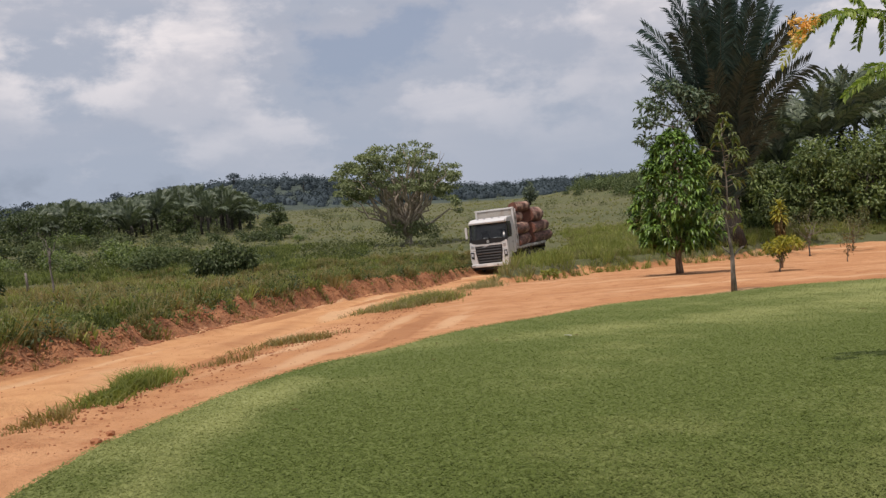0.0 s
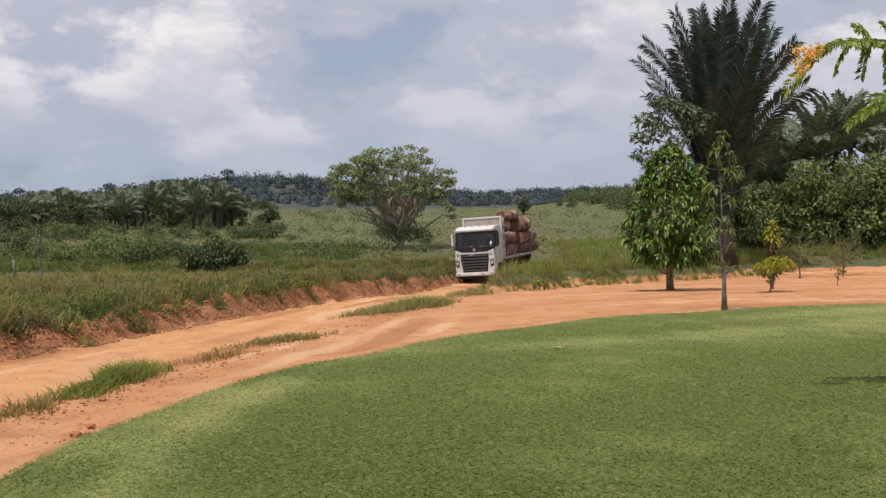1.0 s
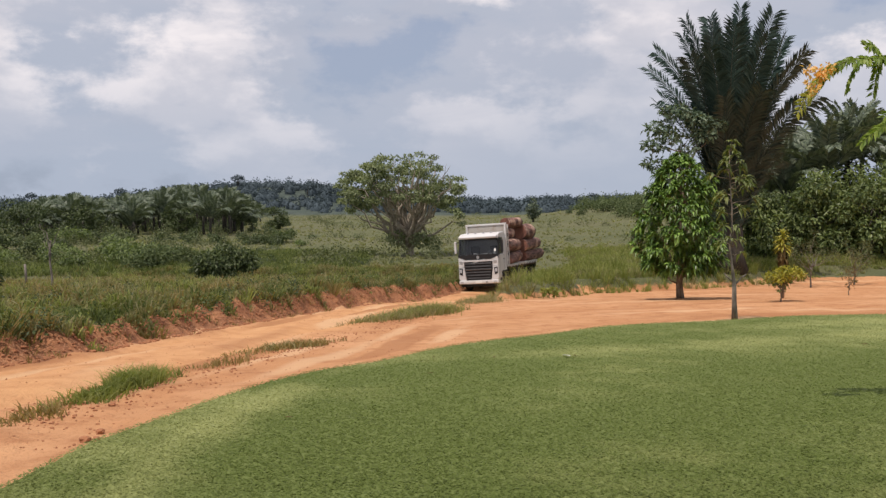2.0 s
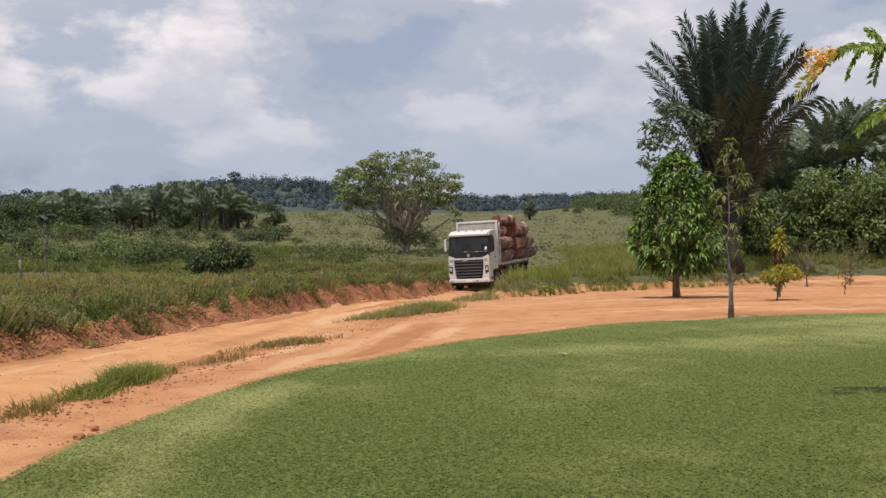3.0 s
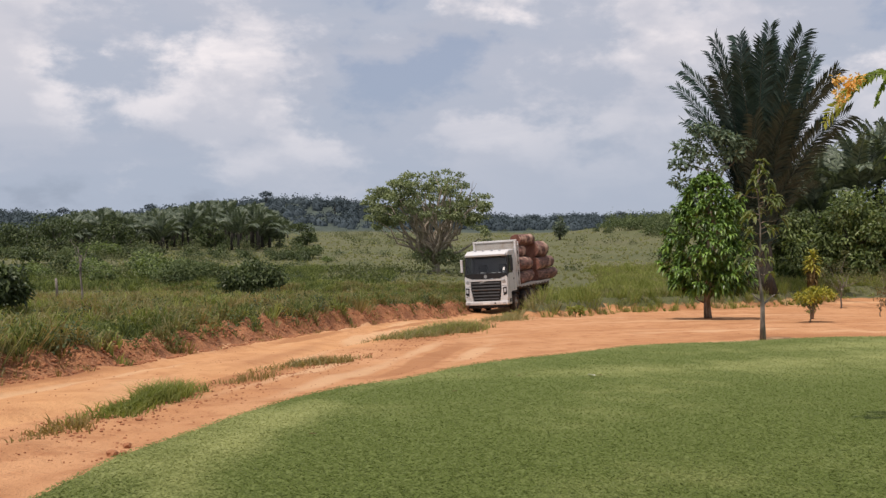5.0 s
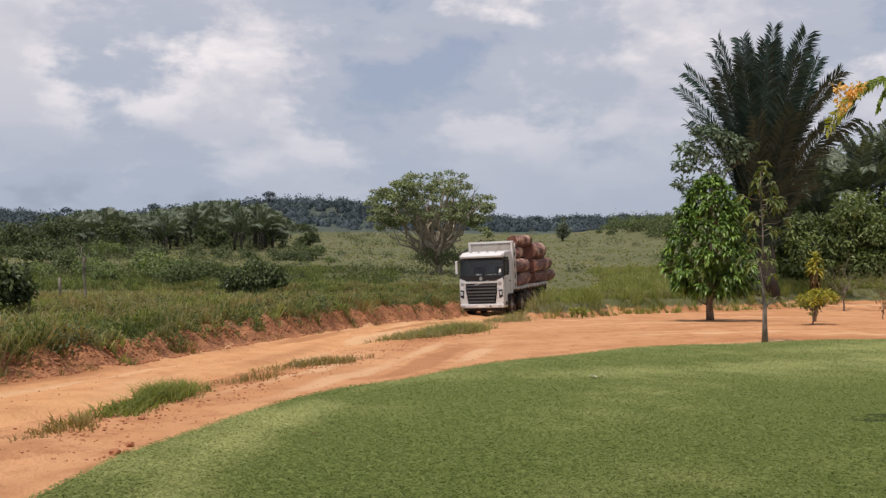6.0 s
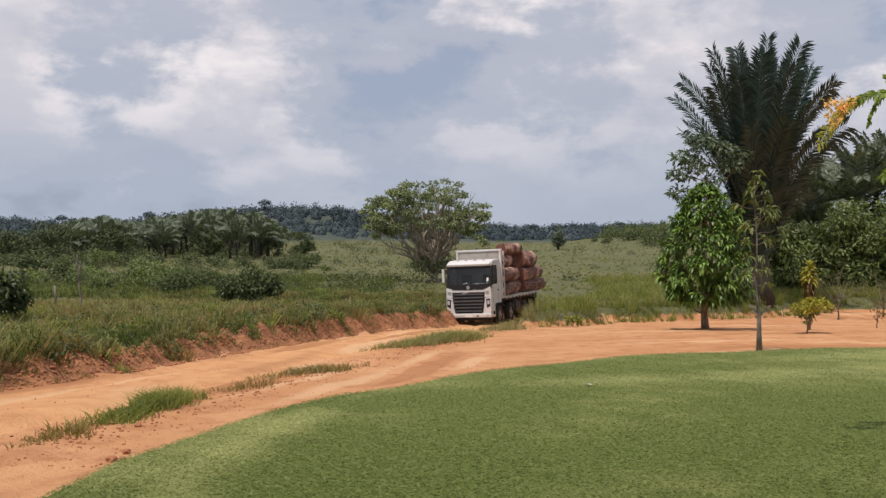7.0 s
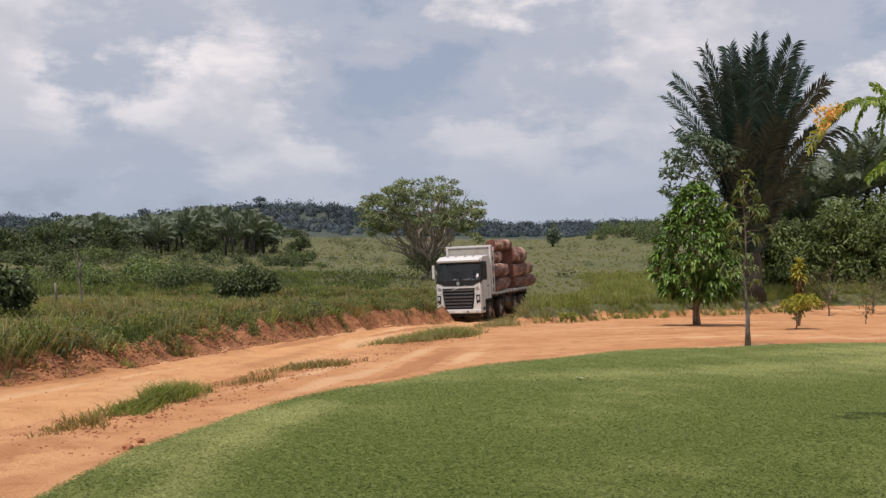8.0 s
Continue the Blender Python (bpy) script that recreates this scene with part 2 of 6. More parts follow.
MATERIALS = dict(
    earth=ground_material(), lawn=toned("mown_turf", (0.112, 0.142, 0.037), (0.245, 0.265, 0.098), 0.9, 0.0),
    blade=toned("lawn_blade", (0.122, 0.163, 0.037), (0.285, 0.31, 0.11), 0.6, 0.4),
    tall=foliage("tall_grass_blade", (0.17, 0.172, 0.072), (0.40, 0.35, 0.205), 0.6, 0.45, 0.3),
    fresh=foliage("fresh_grass_blade", (0.165, 0.21, 0.055), (0.385, 0.39, 0.145), 0.55, 0.45, 0.5),
    pale=foliage("pale_grass_blade", (0.25, 0.25, 0.13), (0.38, 0.355, 0.20), 0.8, 0.45, 0.1),
    field=foliage("field_grass_blade", (0.27, 0.28, 0.14), (0.38, 0.375, 0.205), 0.95, 0.5, 0.05),
    dry=foliage("dry_grass_blade", (0.20, 0.15, 0.06), (0.36, 0.27, 0.13), 0.7, 0.45, 0.8),
    mango=foliage("mango_leaf", (0.028, 0.07, 0.013), (0.23, 0.38, 0.075), 0.36, 0.22, 2.5),
    sapling=foliage("sapling_leaf", (0.075, 0.12, 0.03), (0.24, 0.27, 0.085), 0.45, 0.35, 0.9),
    broad=foliage("broad_leaf", (0.055, 0.09, 0.03), (0.25, 0.315, 0.11), 0.45, 0.3, 0.4),
    tree=foliage("pasture_tree_leaf", (0.115, 0.155, 0.075), (0.34, 0.38, 0.20), 0.5, 0.3, 0.3),
    scrub=foliage("scrub_leaf", (0.098, 0.118, 0.06), (0.195, 0.212, 0.112), 0.9, 0.25, 0.08),
    darkbush=foliage("dark_bush_leaf", (0.028, 0.05, 0.018), (0.125, 0.16, 0.058), 0.5, 0.2, 0.8),
    palm=foliage("palm_leaflet", (0.014, 0.034, 0.027), (0.055, 0.095, 0.076), 0.46, 0.06, 0.2),
    # grove and far forest leaves: distance haze put into the colour as blue
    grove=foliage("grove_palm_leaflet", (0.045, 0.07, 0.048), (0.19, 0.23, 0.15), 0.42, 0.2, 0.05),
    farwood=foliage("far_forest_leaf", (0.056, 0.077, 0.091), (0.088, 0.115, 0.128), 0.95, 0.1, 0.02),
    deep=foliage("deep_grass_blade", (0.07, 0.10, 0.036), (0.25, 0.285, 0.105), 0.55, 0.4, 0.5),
    hillbush=foliage("hill_bush_leaf", (0.06, 0.088, 0.042), (0.165, 0.20, 0.095), 0.7, 0.25, 0.08),
    grey=foliage("umbrella_leaf", (0.06, 0.10, 0.062), (0.19, 0.26, 0.165), 0.45, 0.25, 0.5),
    croton=foliage("croton_leaf", (0.20, 0.22, 0.03), (0.52, 0.48, 0.09), 0.45, 0.35, 1.5),
    brownleaf=foliage("withered_leaf", (0.10, 0.075, 0.035), (0.19, 0.135, 0.06), 0.8, 0.2, 1.5),
    pinnate=foliage("pinnate_leaf", (0.12, 0.20, 0.03), (0.32, 0.40, 0.09), 0.45, 0.4, 3.0),
    petal=foliage("orange_petal", (0.72, 0.36, 0.08), (0.85, 0.62, 0.28), 0.5, 0.35, 6.0),
    bark=bark("grey_bark", (0.10, 0.075, 0.05), (0.26, 0.21, 0.16)),
    palebark=bark("pale_bark", (0.22, 0.18, 0.13), (0.46, 0.41, 0.34)),
    darkbark=bark("dark_bark", (0.022, 0.02, 0.016), (0.062, 0.054, 0.042)),
    palmbark=bark("palm_rachis", (0.03, 0.04, 0.028), (0.08, 0.095, 0.065)),
    log=log_material(),
    logend=bark("log_cut_end", (0.12, 0.05, 0.035), (0.23, 0.10, 0.068), 4.0),
    white=plain("white_truck_paint", (0.58, 0.58, 0.575), 0.32, 0.0, (0.40, 0.28, 0.20), 0.28, 1.3, 0.0),
    board=plain("white_board", (0.44, 0.43, 0.41), 0.6, 0.0, (0.42, 0.27, 0.16), 0.55, 2.0),
    greyboard=plain("weathered_board", (0.35, 0.33, 0.30), 0.8, 0.0, (0.22, 0.15, 0.10), 0.6, 3.0),
    black=plain("black_plastic", (0.008, 0.008, 0.009), 0.8, 0.0, (0.03, 0.022, 0.02), 0.3),
    slat=plain("grey_black_plastic", (0.012, 0.012, 0.013), 0.6, 0.0, (0.05, 0.035, 0.03), 0.4),
    rubber=plain("tyre_rubber", (0.018, 0.017, 0.016), 0.9, 0.0, (0.16, 0.09, 0.05), 0.4),
    steel=plain("dusty_steel", (0.30, 0.29, 0.28), 0.5, 0.6, (0.32, 0.18, 0.10), 0.7),
    chassis=plain("chassis_paint", (0.035, 0.032, 0.03), 0.7, 0.0, (0.28, 0.15, 0.08), 0.7),
    chrome=plain("pale_metal", (0.62, 0.62, 0.62), 0.3, 0.9, (0.35, 0.22, 0.14), 0.25),
    lamp=plain("lamp_lens", (0.55, 0.57, 0.60), 0.12, 0.3, (0.4, 0.3, 0.2), 0.2),
    cabin=plain("dark_cabin_trim", (0.03, 0.03, 0.032), 0.8, 0.0, (0.06, 0.05, 0.05), 0.3),
    paper=plain("pale_paper", (0.7, 0.7, 0.68), 0.7, 0.0, (0.5, 0.45, 0.4), 0.2),
    red=plain("red_marking", (0.42, 0.05, 0.035), 0.6, 0.0, (0.3, 0.17, 0.1), 0.4),
    clod=plain("red_clod", (0.33, 0.14, 0.065), 0.95, 0.0, (0.24, 0.10, 0.045), 0.7, 5.0, 0.03),
    post=bark("weathered_post", (0.09, 0.075, 0.06), (0.24, 0.21, 0.18)),
)


def glass_material():
    m, n, bsdf, _ = material("windscreen_glass")
    bsdf.inputs["Base Color"].default_value = (0.32, 0.35, 0.37, 1)
    bsdf.inputs["Roughness"].default_value = 0.03
    bsdf.inputs["Transmission Weight"].default_value = 1.0
    bsdf.inputs["IOR"].default_value = 1.45
    return m


MATERIALS["glass"] = glass_material()


# ---- mesh helpers ----
def mesh_from(name, verts, faces, mat, smooth=False):
    """A mesh from arrays; faces is one array (count, corners)."""
    verts, faces = np.asarray(verts, np.float32), np.asarray(faces, np.int32)
    me = bpy.data.meshes.new(name)
    me.vertices.add(len(verts))
    me.vertices.foreach_set("co", verts.ravel())
    me.loops.add(faces.size)
    me.loops.foreach_set("vertex_index", faces.ravel())
    me.polygons.add(len(faces))
    me.polygons.foreach_set("loop_start", np.arange(len(faces), dtype=np.int32) * faces.shape[1])
    me.polygons.foreach_set("use_smooth", np.full(len(faces), smooth))
    me.update(calc_edges=True)
    me.materials.append(MATERIALS[mat])
    return me


def put(name, data, parent=None, label="", m=None):
    ob = new(name, data)
    if parent is not None:
        ob.parent = parent
    if m is not None:
        ob.matrix_basis = m
    return tagged(ob, label)


def bm_mesh(name, bm, mat, smooth=False):
    me = bpy.data.meshes.new(name)
    bmesh.ops.recalc_face_normals(bm, faces=bm.faces)
    for f in bm.faces:
        f.smooth = smooth
    bm.to_mesh(me)
    bm.free()
    me.materials.append(MATERIALS[mat])
    return me


def part(name, bm, mat, parent, label="", m=None, smooth=False):
    return put(name, bm_mesh(name, bm, mat, smooth), parent, label, m)


def box(bm, x0, x1, y0, y1, z0, z1, bevel=0.0):
    made = bmesh.ops.create_cube(bm, size=1.0)["verts"]
    for v in made:
        v.co = Vector((x0 + (v.co.x + 0.5) * (x1 - x0), y0 + (v.co.y + 0.5) * (y1 - y0), z0 + (v.co.z + 0.5) * (z1 - z0)))
    if bevel:
        edges = list({e for v in made for e in v.link_edges})
        bmesh.ops.bevel(bm, geom=edges, offset=bevel, segments=2, affect="EDGES", profile=0.6)
    return bm


def boxes(*rows, bevel=0.0):
    bm = bmesh.new()
    for row in rows:
        box(bm, *row, bevel=bevel)
    return bm


def prism(profile, x0, x1, bevel=0.0):
    """A solid with that outline (y, z), from x0 to x1."""
    bm = bmesh.new()
    a = [bm.verts.new((x0, y, z)) for y, z in profile]
    b = [bm.verts.new((x1, y, z)) for y, z in profile]
    bm.faces.new(a), bm.faces.new(b[::-1])
    for i in range(len(a)):
        j = (i + 1) % len(a)
        bm.faces.new((a[i], b[i], b[j], a[j]))
    if bevel:
        bmesh.ops.bevel(bm, geom=list(bm.edges), offset=bevel, segments=2, affect="EDGES", profile=0.6)
    return bm


def tube(points, radii, sides=7, wobble=0.0):
    """Arrays of a tapered limb through the points, closed at its ends."""
    points = np.asarray(points, float)
    verts, faces = [], []
    for i, (p, r) in enumerate(zip(points, radii)):
        d = points[min(i + 1, len(points) - 1)] - points[max(i - 1, 0)]
        d = d / np.linalg.norm(d) if np.linalg.norm(d) > 1e-6 else np.array((0.0, 0.0, 1.0))
        side = np.cross(d, (0, 1, 0) if abs(d[1]) < 0.9 else (1, 0, 0))
        side /= np.linalg.norm(side)
        other = np.cross(d, side)
        for k in range(sides):
            a = 2 * math.pi * k / sides
            rr = r * (1 + wobble * math.sin(3 * a + i * 1.7))
            verts.append(p + (side * math.cos(a) + other * math.sin(a)) * rr)
    for i in range(len(points) - 1):
        for k in range(sides):
            k2 = (k + 1) % sides
            faces.append((i * sides + k, i * sides + k2, (i + 1) * sides + k2, (i + 1) * sides + k))
    n = len(verts)
    verts += [points[0], points[-1]]
    last = (len(points) - 1) * sides
    for k in range(0, sides):
        k2 = (k + 1) % sides
        faces.append((k2, k, n, n))
        faces.append((last + k, last + k2, n + 1, n + 1))
    return np.array(verts), faces


def limb_mesh(name, limbs, mat, sides=7, wobble=0.06):
    """One mesh of several limbs, each (points, radii)."""
    me = bpy.data.meshes.new(name)
    verts, faces, at = [], [], 0
    for points, radii in limbs:
        v, f = tube(points, radii, sides, wobble)
        verts += [tuple(q) for q in v]
        faces += [tuple(dict.fromkeys(i + at for i in g)) for g in f]
        at += len(v)
    me.from_pydata(verts, [], faces)
    me.polygons.foreach_set("use_smooth", np.ones(len(me.polygons), bool))
    me.materials.append(MATERIALS[mat])
    return me


def leaf_arrays(rng, centres, out, length, width, droop=0.3, spread=0.8, facing=0.0):
    """Folded leaf quads at the centres, pointing about the way out; with facing, their flat sides turn outwards instead."""
    n = len(centres)
    way = out * (1 - facing) + rng.normal(0, spread, (n, 3))
    way[:, 2] -= droop
    way /= np.linalg.norm(way, axis=1, keepdims=True) + 1e-9
    flat = rng.normal(0, 1, (n, 3)) * (0.6 - 0.25 * facing) + np.array((0, 0, 1.0)) * (1 - 0.6 * facing) + out * 1.3 * facing
    side = np.cross(way, flat)
    side /= np.linalg.norm(side, axis=1, keepdims=True) + 1e-9
    fall = np.cross(side, way)
    ln = (length * rng.uniform(0.6, 1.25, n))[:, None]
    wd = (width * rng.uniform(0.7, 1.2, n))[:, None]
    mid = centres + way * ln * 0.5
    verts = np.stack([centres, mid + side * wd * 0.5 + fall * wd * 0.15, centres + way * ln - (0, 0, 1) * ln * 0.12,
                      mid - side * wd * 0.5 + fall * wd * 0.15], 1).reshape(-1, 3)
    return verts, np.arange(4 * n).reshape(n, 4)


def crown_points(rng, clumps, count, fill=0.55):
    """Leaf places and outward ways, over clumps (x, y, z, rx, ry, rz)."""
    c = np.asarray(clumps, float)
    weight = (c[:, 3] * c[:, 4] * c[:, 5]) ** 0.66
    pick = rng.choice(len(c), count, p=weight / weight.sum())
    d = rng.normal(0, 1, (count, 3))
    d /= np.linalg.norm(d, axis=1, keepdims=True)
    rad = fill + (1 - fill) * rng.uniform(0, 1, (count, 1)) ** 0.5
    rad *= rng.uniform(0.85, 1.12, (count, 1))
    return c[pick, :3] + d * rad * c[pick, 3:], d


def blades(rng, xy, z, height, width, lean=0.35):
    """Bent grass blades of two faces each."""
    n = len(xy)
    h = height * rng.uniform(0.5, 1.25, n)
    a, b = rng.uniform(0, 2 * math.pi, n), rng.uniform(0, 2 * math.pi, n)
    side = np.stack([np.cos(a), np.sin(a), np.zeros(n)], 1) * (width * rng.uniform(0.6, 1.3, n))[:, None] * 0.5
    tilt = np.stack([np.cos(b), np.sin(b), np.zeros(n)], 1) * (h * rng.uniform(0.1, 1.0, n) * lean)[:, None]
    base = np.column_stack([xy, z - 0.02])
    up = np.column_stack([np.zeros(n), np.zeros(n), h])
    mid, tip = base + up * 0.6 + tilt * 0.4, base + up * 0.95 + tilt * 1.3
    verts = np.stack([base - side, base + side, mid + side * 0.7, tip, mid - side * 0.7], 1).reshape(-1, 3)
    i = np.arange(n)[:, None] * 5
    faces = np.concatenate([i + [0, 1, 2, 4], i + [4, 2, 3, 3]])
    return verts, faces


def blade_mesh(name, rng, xy, z, height, width, mat, lean=0.35):
    v, f = blades(rng, xy, z, height, width, lean)
    n = len(xy)
    quads, tris = f[:n], f[n:, :3]
    me = bpy.data.meshes.new(name)
    me.vertices.add(len(v))
    me.vertices.foreach_set("co", v.astype(np.float32).ravel())
    me.loops.add(n * 7)
    me.loops.foreach_set("vertex_index", np.concatenate([quads.ravel(), tris.ravel()]).astype(np.int32))
    me.polygons.add(n * 2)
    me.polygons.foreach_set("loop_start", np.concatenate([np.arange(n) * 4, n * 4 + np.arange(n) * 3]).astype(np.int32))
    me.update(calc_edges=True)
    me.materials.append(MATERIALS[mat])
    return me


# ---- the lie of the land ----
SLOPE_Y = (-4000, -60, 0, 8.3, 13, 23, 29, 36, 41, 46, 53, 60, 80, 120, 200, 400, 900, 6000)
SLOPE_Z = (3.2, 3.2, 2.62, 2.2, 1.95, 1.45, 1.12, 0.80, 0.36, 0.05, -0.16, -0.15, 0.1, 0.9, 2.2, 3.4, 4.0, 4.0)
FOOT_Y = (-60, 5, 14.2, 16.7, 18.8, 21.5, 25.5, 30, 35, 40.5, 49, 58, 70, 100, 5000)
FOOT_X = (-13, -9.2, -6.9, -6.1, -5.7, -5.15, -4.5, -3.4, -1.85, -0.25, 1.75, 5.3, 9.0, 14, 14)
LAWN_X = (-3.0, -2.96, -2.75, -2.48, -2.09, -1.53, -0.75, 0.16, 1.27, 2.57, 4.09, 5.66, 7.94, 9.73, 11.57, 16, 30)
LAWN_Y = (6.88, 8.14, 9.12, 10.36, 11.83, 13.34, 14.39, 16.09, 17.52, 19.08, 20.78, 21.84, 22.81, 23.46, 23.8, 24.0, 23.0)


def smooth(a, b, v):
    t = np.clip((v - a) / (b - a), 0, 1)
    return t * t * (3 - 2 * t)


def waves(x, y, size, seed):
    """Smooth uneven ground, about -1 to 1, as a sum of crossing waves."""
    r = np.random.default_rng(seed)
    total = np.zeros(np.shape(x))
    for k in range(7):
        a, s = r.uniform(0, 2 * math.pi), size * r.uniform(0.5, 1.6)
        total = total + np.sin((x * math.cos(a) + y * math.sin(a)) * 2 * math.pi / s + r.uniform(0, 6.3))
    return total / 3.5


def slope(y):
    fine = np.interp(np.asarray(y, float)[..., None] + np.linspace(-3, 3, 7), SLOPE_Y, SLOPE_Z)
    return fine.mean(-1)


def left_of_road(x, y):
    return np.interp(y, FOOT_Y, FOOT_X) - x + waves(x, y, 3.0, 5) * 0.22


def right_of_road(x, y):
    """How far past the edge of the rough pasture on the far side of the dirt yard."""
    centre = np.interp(y, (40, 44, 49, 58, 70), (2.7, 3.4, 5.3, 8.9, 13.0))
    far = np.interp(x, (-5, 3.7, 5.8, 9.4, 12.9, 16.5, 20.7, 28.8, 60), (44, 41.0, 43.0, 47.4, 49.8, 51.3, 53.8, 58.5, 75))
    return np.minimum(np.maximum(x - centre, -3), y - far) + waves(x, y, 4.0, 8) * 0.3 - 4 * np.exp(-((x - 7.9) / 1.3) ** 2 - ((y - 48.3) / 0.9) ** 2)


def land(x, y):
    x, y = np.asarray(x, float), np.asarray(y, float)
    z = slope(y)
    near = np.clip(1.2 - y / 120, 0, 1)
    s = left_of_road(x, y)
    z = z + 0.5 * smooth(53, 59, y)
    high = np.interp(y, (0, 15, 30, 44, 70, 120), (0.3, 0.34, 0.55, 0.65, 0.1, 0.0))
    z = z + high * smooth(0, 0.6, s + 0.12 * waves(x, y, 0.9, 7)) + np.clip(s, 0, 40) * 0.006
    z = z + waves(x, y, 1.1, 3) * 0.09 * smooth(0.1, 0.5, s) * smooth(2.6, 0.8, s) * near
    z = z + waves(x, y, 0.6, 6) * 0.07 * smooth(0.1, 0.5, s) * smooth(1.9, 0.7, s) * near
    r = right_of_road(x, y)
    z = z + 0.45 * smooth(0, 1.0, r) * np.interp(y, (40, 46, 54, 62, 160), (1, 1.6, 1.5, 0.3, 0))
    z = z + waves(x, y, 26, 11) * 0.18 * smooth(40, 90, y)
    # wheel tracks worn into the lane
    c = (np.interp(y, (5, 14, 23, 30, 36, 41, 49, 58), (-7.2, -5.2, -3.4, -1.3, 0.0, 1.2, 4.1, 7.6)))
    for off in (-0.95, 0.95):
        z = z - 0.075 * np.exp(-((x - c - off) / 0.24) ** 2) * near * smooth(60, 52, y)
    bare = np.maximum(smooth(0.0, 1.5, y - lawn_edge(x)), smooth(-2.9, -3.6, x))
    z = z + waves(x, y, 2.3, 21) * 0.025 * near * bare
    # hills in the distance
    for hx, hy, sx, sy, h in ((70, 195, 36, 55, 6.2), (-95, 560, 95, 120, 17), (-330, 620, 120, 130, 11), (95, 700, 190, 150, 6),
                              (420, 620, 260, 200, 16), (-560, 500, 260, 200, 12)):
        z = z + h * np.exp(-((x - hx) / sx) ** 2 - ((y - hy) / sy) ** 2)
    return z


def lawn_edge(x):
    return np.interp(x, LAWN_X, LAWN_Y)


def graded(near0, near1, step, far0, far1, growth=1.13):
    inner = list(np.arange(near0, near1 + step / 2, step))
    s, v = step, near1
    while v < far1:
        s *= growth
        v += s
        inner.append(v)
    s, v = step, near0
    while v > far0:
        s *= growth
        v -= s
        inner.insert(0, v)
    return np.array(inner)


def grid_mesh(name, xs, ys, height, mat):
    gx, gy = np.meshgrid(xs, ys)
    gz = height(gx, gy)
    nx, ny = len(xs), len(ys)
    i = (np.arange(ny - 1)[:, None] * nx + np.arange(nx - 1)[None]).ravel()
    me = mesh_from(name, np.stack([gx, gy, gz], -1).reshape(-1, 3), np.stack([i, i + 1, i + nx + 1, i + nx], 1), mat, True)
    return me, gx.ravel(), gy.ravel()


def build_ground():
    xs, ys = graded(-16, 26, 0.16, -3000, 3000), graded(5, 60, 0.2, -300, 4000)
    me, x, y = grid_mesh("ground", xs, ys, land, "earth")
    s, r = left_of_road(x, y), right_of_road(x, y)
    bank = smooth(-0.15, 0.15, s) * smooth(1.2, 0.5, s) * smooth(60, 52, y)
    turf = np.maximum(smooth(0.5, 1.0, s), smooth(-0.1, 1.0, r))
    lane = smooth(-0.1, -0.6, s) * smooth(-3.6, -2.8, s) * (0.8 + 0.3 * waves(x, y, 6, 2))
    turf = np.maximum(turf, smooth(55, 57, y))
    away = np.interp(y, FOOT_Y, FOOT_X) - x
    past = y - lawn_edge(x)
    streak = waves(away, y * 0.07, 0.9, 15) * 0.7 + waves(away, y * 0.2, 1.6, 16) * 0.5
    across = waves(past + waves(x, y, 5, 19) * 0.35, x * 0.12, 2.0, 17) * 0.4 + waves(past, x * 0.3, 3.0, 18) * 0.5
    turn = smooth(-1.0, 3.5, x)
    streak = (streak * (1 - turn) + across * turn) * 1.35
    for name, values in (("bank", bank), ("turf", turf), ("lane", lane), ("streak", streak), ("wood", smooth(330, 400, y))):
        me.attributes.new(name, "FLOAT", "POINT").data.foreach_set("value", values.astype(np.float32))
    tagged(new("ground", me), "orange dirt road and yard with rough green pasture beyond", "ground", kind="structure")


build_ground()


def lawn_height(x, y):
    return slope(y) + 0.06 + waves(x, y, 7, 31) * 0.015


def lawn_tone(x, y):
    """0 lush, 1 bleached: long streaks, and a ridge's light painted as a pale band inside the rim by the road and a
    dark lobe beyond it.
    """
    a = radians(-24)
    u, v = x * math.cos(a) - y * math.sin(a), x * math.sin(a) + y * math.cos(a)
    tone = 0.49 + 0.42 * waves(u * 0.25, v, 3.2, 34) + 0.15 * waves(u, v, 2.0, 35)
    inside = x - np.interp(y, LAWN_Y[:10], LAWN_X[:10])
    west = smooth(15.5, 12.5, y)
    middle = np.interp(y, (7, 13, 15), (0.95, 0.5, 0.3))
    # ridge along the rim: its light slope and dark side put into the tone
    tone = tone - 0.27 * west + west * (0.42 * np.exp(-((inside - middle) / 0.20) ** 2) - 0.42 * smooth(0.2, 0.7, inside - middle) * smooth(3.6, 2.0, inside - middle))
    tone = tone - 0.52 * np.exp(-((x + 0.1) / 1.9) ** 2 - ((y - 12.5) / 1.5) ** 2)
    tone = tone - 0.3 * np.exp(-((x + 1.0) / 1.5) ** 2 - ((y - 8.2) / 2.4) ** 2)
    return np.clip(tone, -0.2, 1.2)


